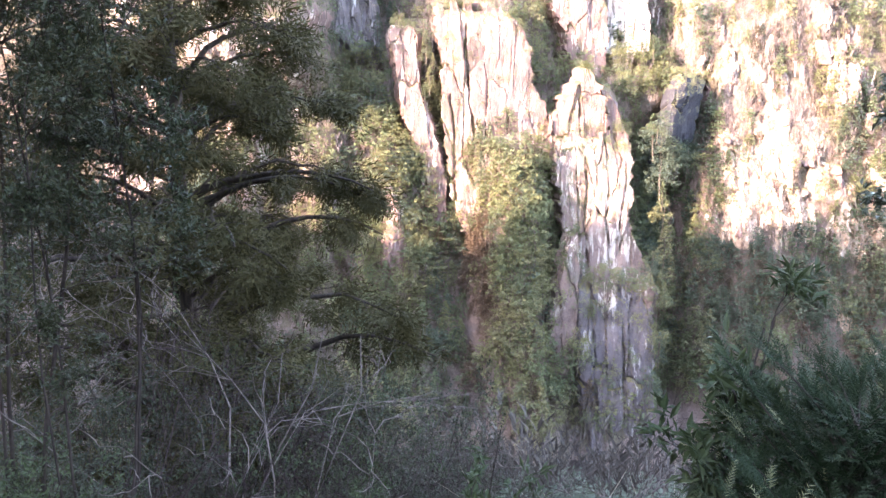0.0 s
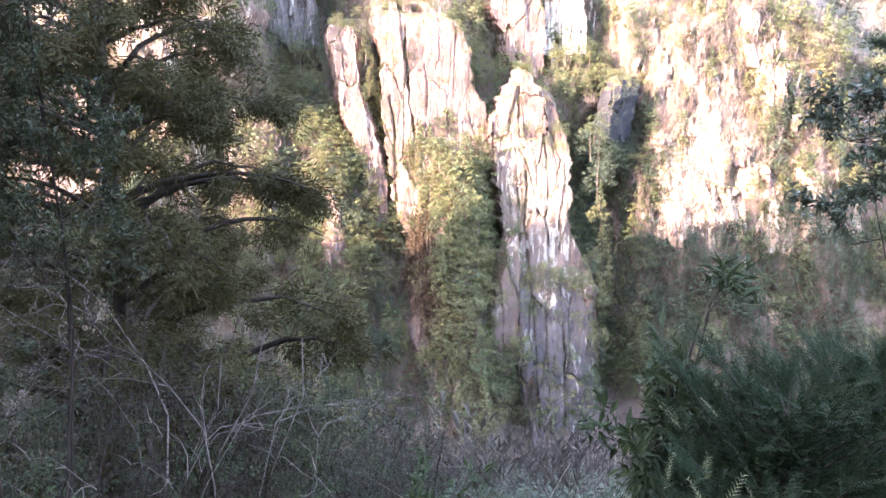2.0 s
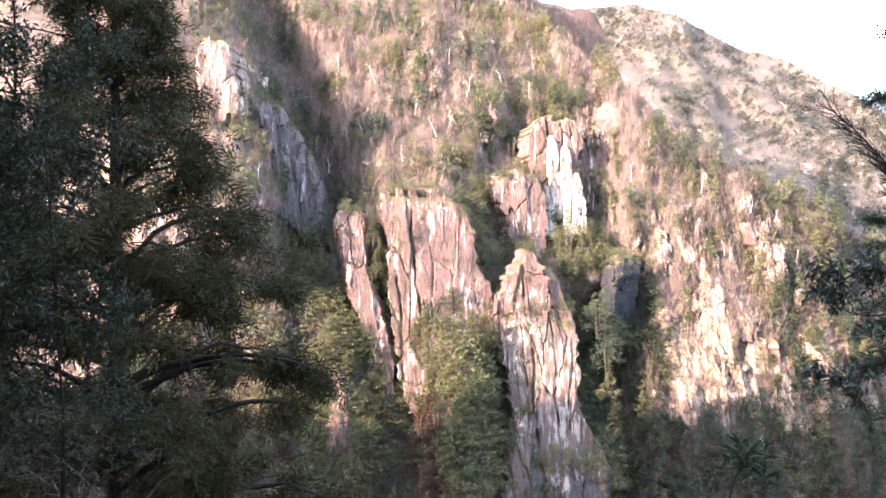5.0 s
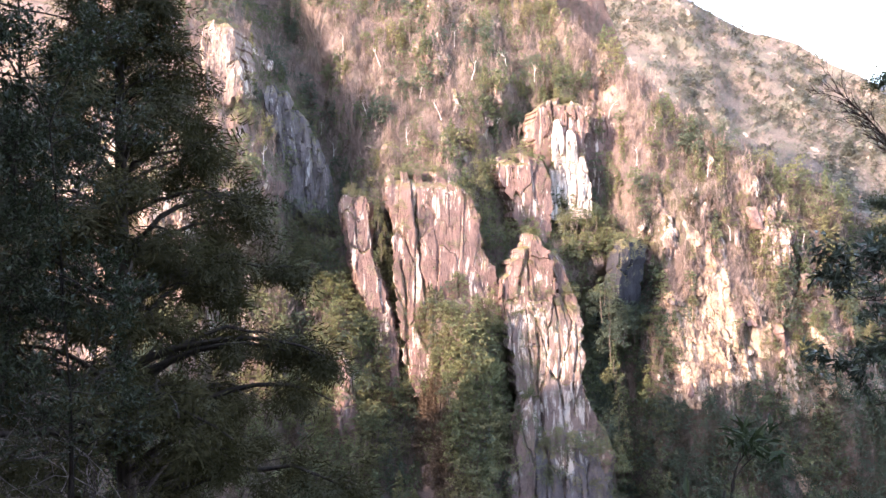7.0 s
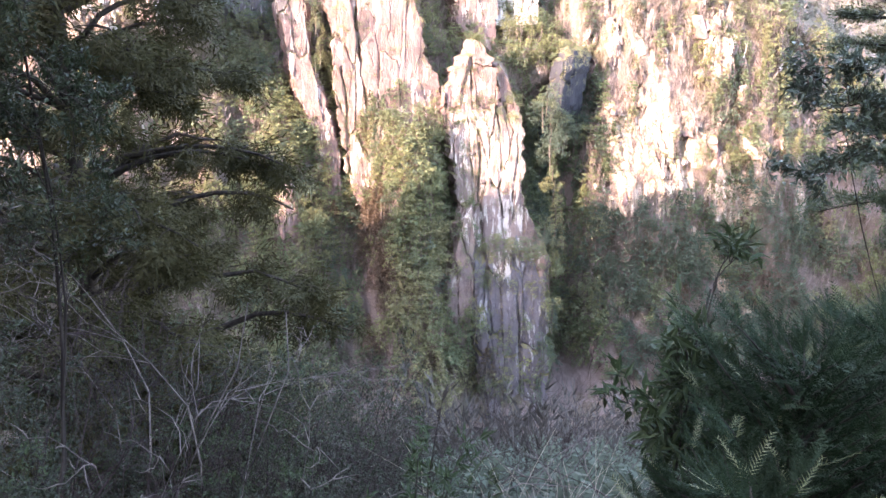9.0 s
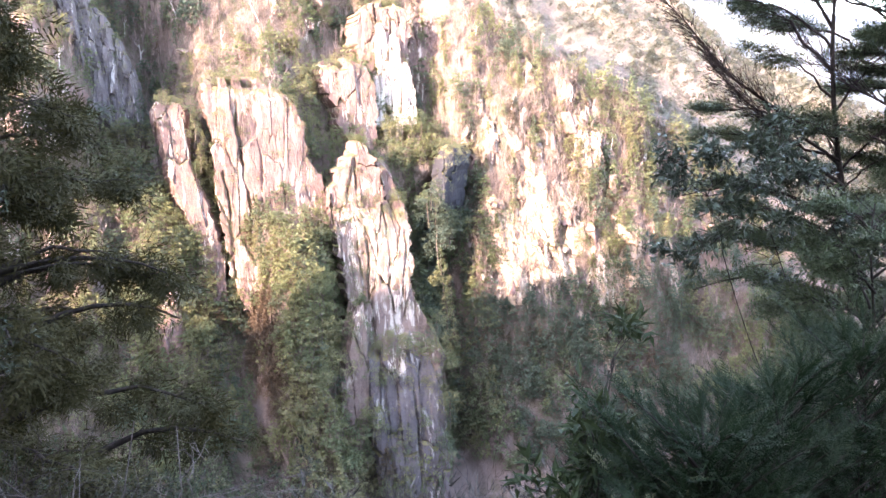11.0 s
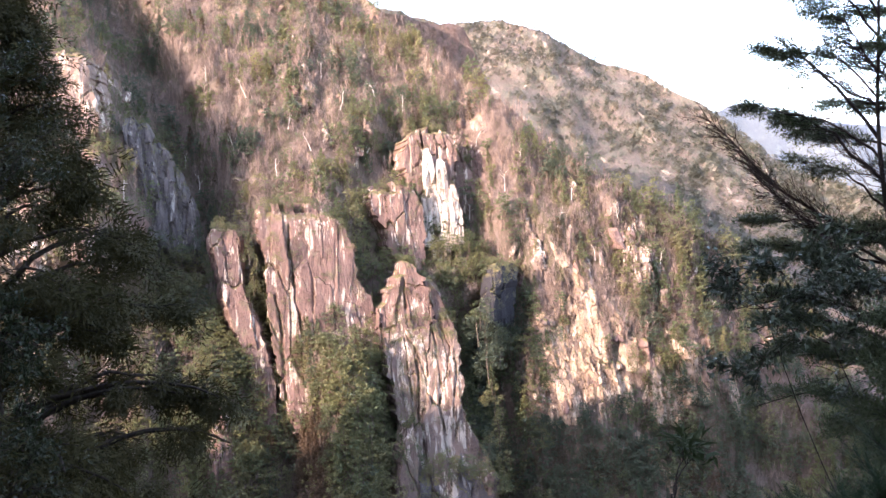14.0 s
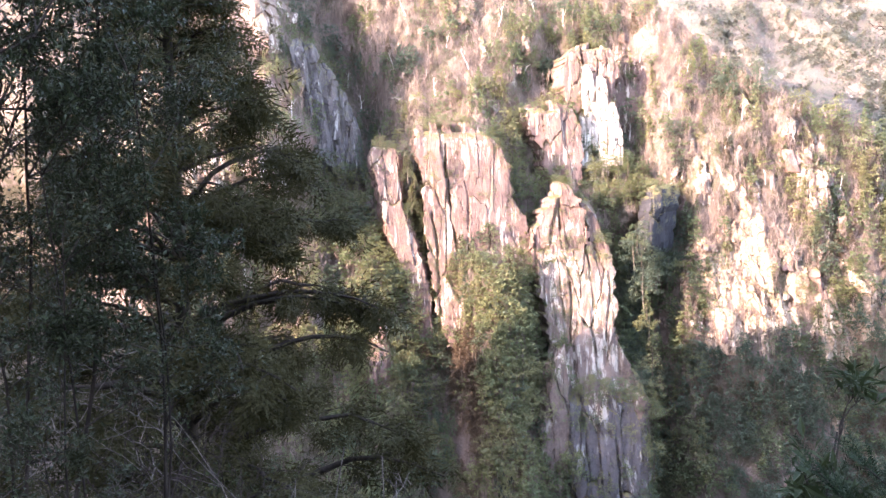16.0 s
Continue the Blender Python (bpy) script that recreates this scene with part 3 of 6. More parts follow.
# the gully's shade is also put into the grey of these pillars
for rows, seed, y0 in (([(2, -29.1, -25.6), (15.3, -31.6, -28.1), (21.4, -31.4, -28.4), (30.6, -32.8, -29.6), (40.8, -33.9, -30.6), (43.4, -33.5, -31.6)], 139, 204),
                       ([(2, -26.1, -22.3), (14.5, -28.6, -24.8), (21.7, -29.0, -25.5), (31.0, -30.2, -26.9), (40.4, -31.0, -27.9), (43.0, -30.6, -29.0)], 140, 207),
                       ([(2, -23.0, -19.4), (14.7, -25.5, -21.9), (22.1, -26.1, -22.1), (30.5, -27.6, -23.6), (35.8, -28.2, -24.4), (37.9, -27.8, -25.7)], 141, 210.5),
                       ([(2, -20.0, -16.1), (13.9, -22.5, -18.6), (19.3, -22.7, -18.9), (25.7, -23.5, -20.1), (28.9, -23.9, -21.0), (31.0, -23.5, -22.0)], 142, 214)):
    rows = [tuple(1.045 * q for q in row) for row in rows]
    pillar("shaded grey fluted granite pillar beside the dark gully", [(2, 1.045 * y0 + 15), (12, 1.045 * y0), (48, 1.045 * y0 + 4)], rows, 9, 0.3, 0.6, SHADE_ROCK, seed, 0.9, 0.28, (), 0.1, 1.4, 1.0, name="rock_pillar", group="pillars beside the gully")
pillar("sunlit jointed rocks among trees high on the cliff", [(36, 226), (41, 209), (63, 213)], [(36, -48, -39), (44, -49, -39.5), (53, -50.5, -41.5), (59, -50.5, -43), (61, -49.5, -45)], 9, 2, 2, PALE_ROCK, 143, 0.8, 0.35, (), 0.15, name="rock_cliff")
def rock_patch(label, rows, amp, material, seed, flute=0.6, step=0.4, joint_width=2.2, name="rock_rib", group=""):
    """Bare rock breaking out of the slope: its rim sinks into the ground, its face stands proud by amp."""
    rows = np.asarray(rows, float)
    z0, z1 = rows[0, 0], rows[-1, 0]
    nz = max(int((z1 - z0) / step), 8)
    n = max(int((rows[:, 2] - rows[:, 1]).max() / step), 8)
    zs, t = np.linspace(z0, z1, nz), np.linspace(0, 1, n)[None]
    xl, xr = np.interp(zs, rows[:, 0], rows[:, 1]), np.interp(zs, rows[:, 0], rows[:, 2])
    xl, xr = xl + 0.7 * fbm(zs / 2.3, 0.5, seed, 3), xr + 0.7 * fbm(zs / 2.3, 4.5, seed, 3)
    x = xl[:, None] * (1 - t) + xr[:, None] * t
    z = zs[:, None] + 0.0 * t
    v = (zs - z0)[:, None] / (z1 - z0)
    mask = np.clip(np.sin(np.pi * t), 0, 1) ** 0.45 * np.clip(np.sin(np.pi * v), 0, 1) ** 0.4
    push = 1.2 * fbm(x / 6, z / 7, seed + 6, 2) + 0.25 * wave(x / 0.6, z / 1.2, seed + 5)
    for size, amount, q in ((joint_width * 1.5, 0.9, 0), (joint_width * 0.6, 0.45, 40)):
        level, tip_x, tip_z, gap, open_joint = facets(x + 0.15 * z, z, size, 2.4 * size, seed + q)
        push = push + amount * (level + 1.1 * tip_x + 0.9 * tip_z) - 0.8 * amount * (open_joint > 0) * np.exp(-(gap / 0.08) ** 2)
    y = front(x, z) - (amp * mask - 0.9) - flute * push * mask
    me = mesh(name, np.stack([x, y, z], -1).reshape(-1, 3), sheet_faces(nz, n), material, smooth=False)
    return tagged(new(name, me), label, "rock", group)


rock_patch("sunlit rock foot below the leaning pinnacle", [(-50, -18, -8.5), (-38, -17.4, -9.2), (-30, -16, -9.4), (-24, -14, -10.5)], 3.6, ROCK, 149, 0.6, 0.32, name="rock_outcrop")
rock_patch("narrow pale rock rib on the wooded slope", [(-5, 74.5, 80), (-1, 74, 79), (3, 74.6, 78.4), (7.4, 74.3, 77.4), (12, 73.6, 76), (20, 73.6, 75.2)], 2.6, PALE_ROCK, 151, 0.6, 0.3, 1.4)
rock_patch("sunlit peach ribbed ravine side", [(-44, 81, 94), (-38, 79, 99.5), (-33.7, 79, 99), (-28, 79, 93.5), (-20, 79, 89.5), (-13, 79.6, 87), (-6, 78.5, 83)], 2.2, PEACH_ROCK, 160, 0.9, 0.32, 1.3)
rock_patch("sunlit peach ribbed ravine side", [(-40, 106, 120), (-35, 106, 122), (-31, 109, 119), (-27, 112, 115)], 2.2, PEACH_ROCK, 163, 0.9, 0.32, 1.3)
rock_patch("sunlit peach ribbed ravine side", [(-46, 96, 111), (-41, 97, 112), (-36, 99.5, 111), (-31, 101, 108), (-25, 103, 106)], 2.4, PEACH_ROCK, 164, 0.9, 0.32, 1.3)
for k, rows in enumerate(([(-45, 71, 84), (-36, 70.5, 84), (-26, 71, 83), (-16, 72, 82), (-8, 74, 80)], [(-24, 85, 94), (-14, 84, 93), (-6, 82, 90), (2, 80, 86), (9, 78.5, 82)],
                          [(-31, 94, 106), (-22, 93, 104), (-14, 92, 101), (-8, 91, 97)], [(-36, 110, 124), (-27, 108, 121), (-18, 106, 114)], [(-8, 86, 92), (4, 85, 91), (14, 84, 88)])):
    rock_patch("weathered warm granite shelving out of the sunlit ravine slope", rows, 1.7, PEACH_ROCK if k != 4 else PALE_ROCK, 190 + k, 0.6, 0.36, 1.5, "rock_shelf", "rock shelves in the ravine")
rock_patch("small sunlit rock rib above the shadow", [(-46, 124, 133), (-34, 126, 132), (-22, 127, 129)], 2.2, PEACH_ROCK, 166, 0.7, 0.34, 1.5)
rock_patch("pale scree chute in the shade below the ravine", [(-76, 111, 117), (-62, 103, 109), (-54, 98.5, 104), (-44, 93, 98)], 2.2, PEACH_ROCK, 169, 0.4, 0.36, 1.5, name="scree_chute")
rock_patch("pale broken granite face on the far slope", [(-10, 104, 113), (-5, 96, 114), (1, 99.5, 113), (5.6, 96, 111), (9.6, 94, 103), (12, 98, 101)], 2.6, PALE_ROCK, 171, 1.1, 0.32, 1.7)
rock_patch("pale broken granite face on the far slope", [(14, 97.5, 105), (17.5, 98, 108), (21.5, 99, 108), (23, 103, 106)], 2.3, PALE_ROCK, 173, 1.0, 0.32, 1.6)
rock_patch("lit mauve rock face beside the tower", [(20, 63, 66), (26, 62.5, 67.2), (36, 60.5, 68), (44, 59, 65), (47, 60, 63)], 2.8, ROCK, 174, 0.9, 0.32, 1.8)
rock_patch("pink granite face under the gully columns", [(12, -36, -29), (17, -36, -28.4), (22, -39, -33), (31, -43, -36), (36, -44, -40)], 2.8, ROCK, 175, 0.9, 0.32, 2.0)
for k, rows in enumerate(([(-32, -42, -31), (-15, -43, -31.5), (0, -44, -33), (14, -45, -35), (24, -46, -38)], [(-32, -62, -44), (-10, -62, -44), (10, -63, -46), (34, -65, -49)], [(-32, -90, -67), (0, -90, -67), (38, -92, -70)])):
    rock_patch("broad sunlit granite face beyond the gully", rows, 3.4 if k else 1.9, PALE_ROCK, 195 + k, 0.9 if k else 0.6, 0.5, 2.4, "rock_cliff", "sunlit faces beyond the gully")
rock_patch("white granite outcrop among bare trees", [(55, -18, -15.5), (60, -18, -15), (66, -17.4, -15.6)], 2.4, PALE_ROCK, 176, 0.7, 0.3, 1.2, "rock_outcrop")
rock_patch("white granite outcrop among bare trees", [(53, 10.5, 20.5), (55, 10.8, 20.4), (57, 11, 19)], 2.2, PALE_ROCK, 177, 0.9, 0.3, 1.4, "rock_outcrop")
rock_patch("white granite outcrop among bare trees", [(58.5, 11, 18.5), (61, 12, 18.4), (65.5, 15.5, 18)], 2.4, PALE_ROCK, 178, 0.9, 0.3, 1.4, "rock_outcrop")
rock_patch("pale granite rib above the pink slab", [(19, 15, 20), (25, 15.4, 22), (31, 13, 21), (36, 11, 19.4), (38, 11, 15)], 2.4, PALE_ROCK, 179, 0.9, 0.3, 1.5)
rock_patch("pale granite rib above the pink slab", [(40, 30.5, 33.4), (46, 30.5, 33.6), (52, 31, 32.6)], 2.4, PALE_ROCK, 182, 0.8, 0.3, 1.2)
for k in range(84):
    x = random.uniform(-75, 150)
    z = -30 + random.random() ** 1.2 * (float(ridge(np.array(x))) + 25)
    if z > ridge(np.array(x)) - 8 or z < 24 and x < 66:
        continue
    h, w = random.uniform(3, 11), random.uniform(1.2, 4.6)
    s = random.uniform(-0.15, 0.3)
    rock_patch("bare granite face breaking out of the wooded slope", [(z - h * 0.5, x - w * 0.5 + s * h * 0.5, x + w * 0.6 + s * h * 0.5), (z, x - w * 0.5, x + w * 0.45), (z + h * 0.5, x - w * 0.25 - s * h * 0.5, x + w * 0.2 - s * h * 0.5)],
               random.uniform(1.8, 2.8), random.choice((ROCK, PALE_ROCK)), 700 + k, 0.7, 0.45, 1.6, "rock_outcrop", "rock faces on the slope")


def crag(label, x, y, z, wide, high, blocks, material, seed, group):
    """A small outcrop: upright angular blocks leaning together, half sunk in the slope."""
    rng = np.random.default_rng(seed)
    rock = thing("rock_outcrop", label, "rock", pose(x, y, z), group)
    for k in range(blocks):
        bm = bmesh.new()
        w, h = wide * rng.uniform(0.12, 0.3), high * rng.uniform(0.35, 1.0)
        c = np.array([rng.uniform(-0.5, 0.5) * wide, rng.uniform(-0.2, 0.5) * wide, 0])
        lean = rng.normal(0, 0.14, 2)
        made = []
        for q in range(15):
            v = rng.uniform(-1, 1, 3)
            v = v / np.abs(v).max() * rng.uniform(0.75, 1.0)
            zq = v[2] * h * 0.6
            made.append(bm.verts.new((c[0] + v[0] * w + lean[0] * zq, c[1] + v[1] * w * 0.8 + lean[1] * zq + 0.35 * zq, zq)))
        out = bmesh.ops.convex_hull(bm, input=made)
        bmesh.ops.delete(bm, geom=[v for v in out["geom_interior"] if isinstance(v, bmesh.types.BMVert)], context="VERTS")
        me = bpy.data.meshes.new("block")
        bm.to_mesh(me)
        bm.free()
        me.materials.append(material)
        part("block", me, rock)
    return rock


for k in range(5):
    x, z = 99 + random.uniform(0, 19), random.uniform(-11, 12)
    x += (10 - z) * 0.25
    crag("pale broken granite outcrop on the far slope", x, float(front(np.array(x), np.array(z))) - 0.8, z, random.uniform(3, 7), random.uniform(3, 8), random.randint(7, 13), random.choice((PALE_ROCK, ROCK)), 180 + k, "outcrops on the far slope")
for k in range(100):
    x = random.uniform(-70, 165)
    z = random.uniform(-40, 1) + max(0.0, random.random() ** 1.3 * (float(ridge(np.array(x))) + 20))
    if z > ridge(np.array(x)) - 3 or z < 18 and x < 64:
        continue
    crag("weathered granite outcrop on the bare wooded slope", x, float(front(np.array(x), np.array(z))) - 0.5, z, random.uniform(1.5, 5.0), random.uniform(1.8, 6.5), random.randint(3, 9),
         random.choice((ROCK, PALE_ROCK, PALE_ROCK)), 300 + k, "outcrops on the slope")


# ---- trees across the gorge ----
def clump_crown(rng, height, width, kind, leaves, size):
    """Leaf triangles of a far tree: 'spire' conifer with drooping tiers, 'round' broadleaf, 'flat' pine with layered pads."""
    clumps = {"spire": 46, "round": 34, "flat": 22}[kind]
    if kind == "spire":
        h = 0.08 + 0.92 * np.arange(clumps) / clumps
        r = width * 0.5 * (1.03 - h) ** 0.85
    elif kind == "round":
        h = rng.uniform(0.16, 1.0, clumps)
        r = width * 0.5 * np.sqrt(np.clip(1 - ((h - 0.5) / 0.56) ** 2, 0.04, 1))
    else:
        h = 0.35 + 0.65 * np.round(rng.uniform(0, 1, clumps) * 6) / 6
        r = width * 0.5 * (1.25 - 0.75 * h)
    flat = {"spire": 0.55, "round": 0.65, "flat": 0.30}[kind]
    a = np.arange(clumps) * 2.39996 + rng.normal(0, 0.4, clumps)
    rr = r * rng.uniform(0.25, 1.12, clumps) ** 0.7
    centre = np.stack([rr * np.cos(a), rr * np.sin(a), h * height + rng.normal(0, 0.012, clumps)], -1)
    blob = width * {"spire": 0.15, "round": 0.155, "flat": 0.19}[kind] * rng.uniform(0.6, 1.35, clumps)
    if kind == "spire":
        blob = blob * (1.25 - 0.75 * h)
    pick = rng.integers(0, clumps, leaves)
    off = unit(rng.normal(0, 1, (leaves, 3))) * rng.uniform(0.35, 1.15, (leaves, 1))
    p = centre[pick] + off * blob[pick][:, None] * np.array([1, 1, flat])
    if kind == "spire":
        p[:, 2] -= 0.35 * np.maximum(np.hypot(p[:, 0], p[:, 1]) - 0.3 * r[pick], 0)
    face = unit(0.6 * off + np.array([0, 0, 0.45]) + rng.normal(0, 0.5, (leaves, 3)))
    d = np.cross(face, rng.normal(0, 1, (leaves, 3)))
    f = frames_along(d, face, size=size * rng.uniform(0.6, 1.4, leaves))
    tri = np.array([[[-0.5, -0.4, 0], [0.45, -0.3, 0.05], [0.05, 0.95, -0.1]]])
    return spread(tri, f, p)


def far_trunk(rng, height, radius, limbs):
    lines = [(np.array([[0, 0, -0.12], [rng.normal(0, 0.015), rng.normal(0, 0.015), height * 0.45], [rng.normal(0, 0.03), rng.normal(0, 0.03), height * 0.95]]), radius * np.array([1.2, 0.8, 0.2]))]
    for k in range(limbs):
        z = rng.uniform(0.35, 0.85) * height
        a = rng.uniform(0, 6.28)
        q = np.array([math.cos(a), math.sin(a), 0.35]) * height * rng.uniform(0.12, 0.25)
        lines.append((np.array([[0, 0, z], q * 0.5 + [0, 0, z], q + [0, 0, z]]), radius * np.array([0.45, 0.3, 0.12])))
    return tubes(lines, 3)


def bare_lines(rng, height, count=26):
    """Thin blades for a leafless far tree: stems and a haze of upright twigs."""
    tris = []
    stems = rng.integers(1, 4)
    for s in range(stems):
        lean = rng.normal(0, 0.18, 2)
        top = np.array([lean[0] * height, lean[1] * height, height * rng.uniform(0.7, 1)])
        w = 0.011 * height
        tris.append([[-w, 0, -0.15], [w, 0, -0.15], top])
        tris.append([[0, -w, -0.15], [0, w, -0.15], top])
        for k in range(count):
            f = rng.uniform(0.3, 0.98)
            p = top * f
            a = rng.uniform(0, 6.28)
            q = np.array([math.cos(a) * 0.5, math.sin(a) * 0.5, rng.uniform(0.35, 1.0)]) * height * rng.uniform(0.12, 0.34) * (1.25 - 0.6 * f)
            side = unit(np.cross(q, rng.normal(0, 1, 3))) * 0.0135 * height * rng.uniform(0.6, 1.6)
            tris.append([p - side, p + side, p + q])
    return np.array(tris)


KINDS, FINE = [], []
for k, (kind, leaves, size) in enumerate((("spire", 310, 0.050), ("spire", 300, 0.050), ("round", 310, 0.052), ("round", 310, 0.052), ("flat", 280, 0.048), ("flat", 280, 0.048))):
    r = np.random.default_rng(500 + k)
    w = {"spire": 0.46, "round": 0.72, "flat": 0.70}[kind] * r.uniform(0.9, 1.1)
    KINDS.append((kind, clump_crown(r, 1.0, w, kind, leaves, size), far_trunk(r, 1.0, 0.016, 1)))
    FINE.append(clump_crown(np.random.default_rng(600 + k), 1.0, w, kind, leaves * 4, size * 0.48))
FAR_KINDS = [clump_crown(np.random.default_rng(620 + k), 1.0, 0.6, ("spire", "round")[k % 2], 17, 0.2) for k in range(4)]
BARE = [bare_lines(np.random.default_rng(540 + k), 1.0) for k in range(5)]


def slope_points(n, x0, x1, z0, z1, rng):
    x = rng.uniform(x0, x1, n)
    z = rng.uniform(z0, z1, n)
    keep = z < ridge(x) + 1.0
    x, z = x[keep], z[keep]
    return x, z, front(x, z)


def evergreen_share(x, z):
    """How thickly evergreens stand: clefts and feet of the cliff are full, the high slope is patchy."""
    s = 0.50 - 0.16 * ramp(z, 12, 32) + 0.5 * fbm(x / 9, z / 9, 81, 3)
    s = s + 0.9 * np.exp(-((x - 57) / 9) ** 2) * (1 - ramp(z, -12, -4))
    s = s + 0.8 * np.exp(-((x - 20) / 11) ** 2) * (1 - ramp(z, -14, -6))
    s = s + 0.9 * np.exp(-((x + 10) / 11) ** 2) * (1 - ramp(z, -10, 0))
    s = s + 0.8 * np.exp(-((x - 24) / 4) ** 2) * ramp(z, -8, 0) * (1 - ramp(z, 20, 30))
    s = s + 0.7 * np.exp(-((x - 52) / 9) ** 2) * ramp(z, -8, -2) * (1 - ramp(z, 8, 14))
    s = s - 0.16 * ramp(x, 66, 76) + (0.75 - 0.4 * ramp(x, 78, 92)) * ramp(x, 52, 58) * (1 - ramp(x, 104, 130)) * (1 - ramp(z, -46, -38))
    s = s - 0.15 * np.exp(-((x - 96) / 10) ** 2) * ramp(z, -48, -40) * (1 - ramp(z, -20, -12))
    s = s - 0.45 * np.exp(-((x - 87) / 9) ** 2) * ramp(z, -44, -38) * (1 - ramp(z, -12, -4))
    s = s - 0.6 * np.exp(-((x - 96 + 0.62 * (z + 45)) / 3.5) ** 2) * (1 - ramp(z, -48, -42))
    s = s + 0.55 * ramp(x, 60, 70) * (1 - ramp(z, -52, -42))
    s = s - 0.15 * np.exp(-((x - gully_edge(z) - 11) / 7) ** 2) * ramp(z, 0, 12)
    return np.clip(s, 0, 1)


# trees that stand out: x, height of foot, tall, kind, colour
HEROES = [(59, -24, 10, 2, 2), (62, -23, 9, 3, 2), (65.5, -22, 8.5, 2, 2), (69, -20, 8, 3, 2), (56, -25, 10, 3, 2), (69, -10, 5, 3, 0), (-27, 8, 7, 2, 2), (-23, 6, 8, 3, 0), (-19, 5, 8, 2, 2), (-29, 16, 5, 4, 0), (-18, 12, 7, 0, 2), (-15, 22, 7, 1, 2), (-17, 30, 7, 0, 0), (-22, 38, 6, 1, 2), (-34, 43, 6, 4, 1), (-30, 44, 6, 5, 0)]
HEROES += [
    (-21, -6, 10, 2, 0), (-17, -9, 9, 3, 2), (-14, -3, 9, 2, 0), (-24, -12, 10, 3, 1), (-19, -17, 9, 2, 1), (-12, -12, 8, 5, 1), (61, -25, 10, 3, 2), (65, -25, 9, 2, 0), (58, -29, 10, 2, 2), (57, 2, 6, 4, 1), (62, 3, 6, 5, 0), (69, -24, 8, 2, 1)]
HEROES += [
    (20, -22, 11, 0, 0), (16, -26, 9, 1, 1), (24, -25, 10, 2, 1), (28, -29, 9, 4, 1), (13, -33, 10, 0, 1), (19, -33, 11, 3, 1),
    (25, -36, 10, 2, 1), (30, -38, 9, 1, 0), (11, -42, 11, 0, 3), (16, -44, 11, 2, 1), (22, -46, 12, 3, 1), (28, -47, 11, 2, 0),
    (8, -50, 13, 1, 3), (13, -56, 12, 0, 3), (19, -57, 12, 3, 0), (25, -58, 12, 2, 1), (-14, -22, 9, 4, 1), (-9, -20, 9, 2, 1)]
HEROES += [
    (-17, -28, 10, 3, 1), (-11, -30, 9, 0, 1), (-5, -30, 10, 1, 0), (-3, -37, 10, 0, 1), (-8, -38, 9, 2, 1), (-14, -40, 9, 3, 0),
    (-1, -47, 11, 1, 3), (-6, -48, 11, 2, 0), (3, -44, 9, 0, 3), (-18, -14, 8, 5, 1), (24.5, 8, 10, 0, 1), (26, 1, 10, 3, 1),
    (28, -5, 9, 2, 0), (25, 14, 8, 1, 0), (29, -10, 8, 3, 0), (46, 2, 7, 4, 1), (50, 4, 8, 5, 0), (54, 3, 8, 0, 0)]
HEROES += [
    (47, -4, 7, 2, 1), (52, -3, 7, 4, 1), (56, 8, 7, 1, 0), (48, 9, 6, 5, 1), (52, -18, 9, 2, 2), (56, -20, 10, 3, 2),
    (60, -22, 9, 2, 0), (54, -28, 11, 3, 2), (59, -32, 11, 0, 2), (63, -28, 9, 4, 1), (56, -40, 11, 2, 2), (61, -44, 11, 1, 2),
    (57, -54, 11, 3, 2), (63, -56, 10, 2, 2), (60, 18, 8, 2, 2), (62, 12, 8, 0, 0), (32, -70, 9, 2, 1), (26, -70, 10, 3, 0)]
HEROES += [
    (34, -48, 6, 2, 0), (37, -50, 6.5, 3, 1), (41, -49, 6, 2, 1), (45, -51, 6.5, 5, 0), (48.5, -52, 7, 2, 0), (51.5, -49, 7, 3, 2), (52.5, -57, 8, 2, 0), (53, -68, 8.5, 0, 2), (34.5, -58, 7.5, 3, 0), (33.5, -67, 8, 2, 1), (50.5, -76, 8, 3, 2), (36.5, -86, 8, 2, 0), (49, -88, 8, 0, 2), (43, -60, 5, 4, 1), (46.5, -70, 5.5, 5, 0), (39.5, -76, 6, 2, 0),
    (36, -80, 9, 0, 3), (53, -66, 8, 2, 1), (51, -78, 8, 3, 0), (-22, 2, 9, 2, 1), (-27, 0, 9, 3, 0), (-31, 2, 8, 2, 1), (-18, 3, 8, 3, 1), (54, -9, 6, 2, 2), (53, -14, 7, 3, 0), (55, -13, 6, 4, 2), (7, -46, 10, 1, 3), (10, -50, 11, 0, 3), (9, -42, 9, 1, 3), (12, -47, 10, 0, 3), (6, -54, 11, 1, 3), (10, -58, 11, 0, 3), (36, -49, 4, 2, 1), (40, -51, 4.5, 3, 0), (44, -50, 3.6, 5, 1), (38, -57, 5, 2, 0), (41, -72, 6, 3, 1),
    (35, -15, 2.6, 4, 1), (41, -15.5, 3, 5, 0), (44, -17, 3.4, 2, 1), (30, -14, 3.2, 3, 0), (48, -60, 4.6, 2, 1)]


for k in range(26):
    HEROES.append((random.uniform(96, 124), random.uniform(-38, 14), random.uniform(2.6, 6), random.choice((2, 3, 4, 5, 0)), random.choice((0, 1, 1))))
for k in range(120):
    hx, hz = (random.uniform(-22, 34), random.uniform(-76, -22)) if k % 3 else (random.uniform(50, 70), random.uniform(-76, -22))
    HEROES.append((hx, hz, random.uniform(5.5, 10), random.choice((0, 1, 2, 2, 3, 3, 4)), 3 if abs(hx - 9) < 4 and hz < -42 else random.choice((0, 0, 1, 1, 2))))


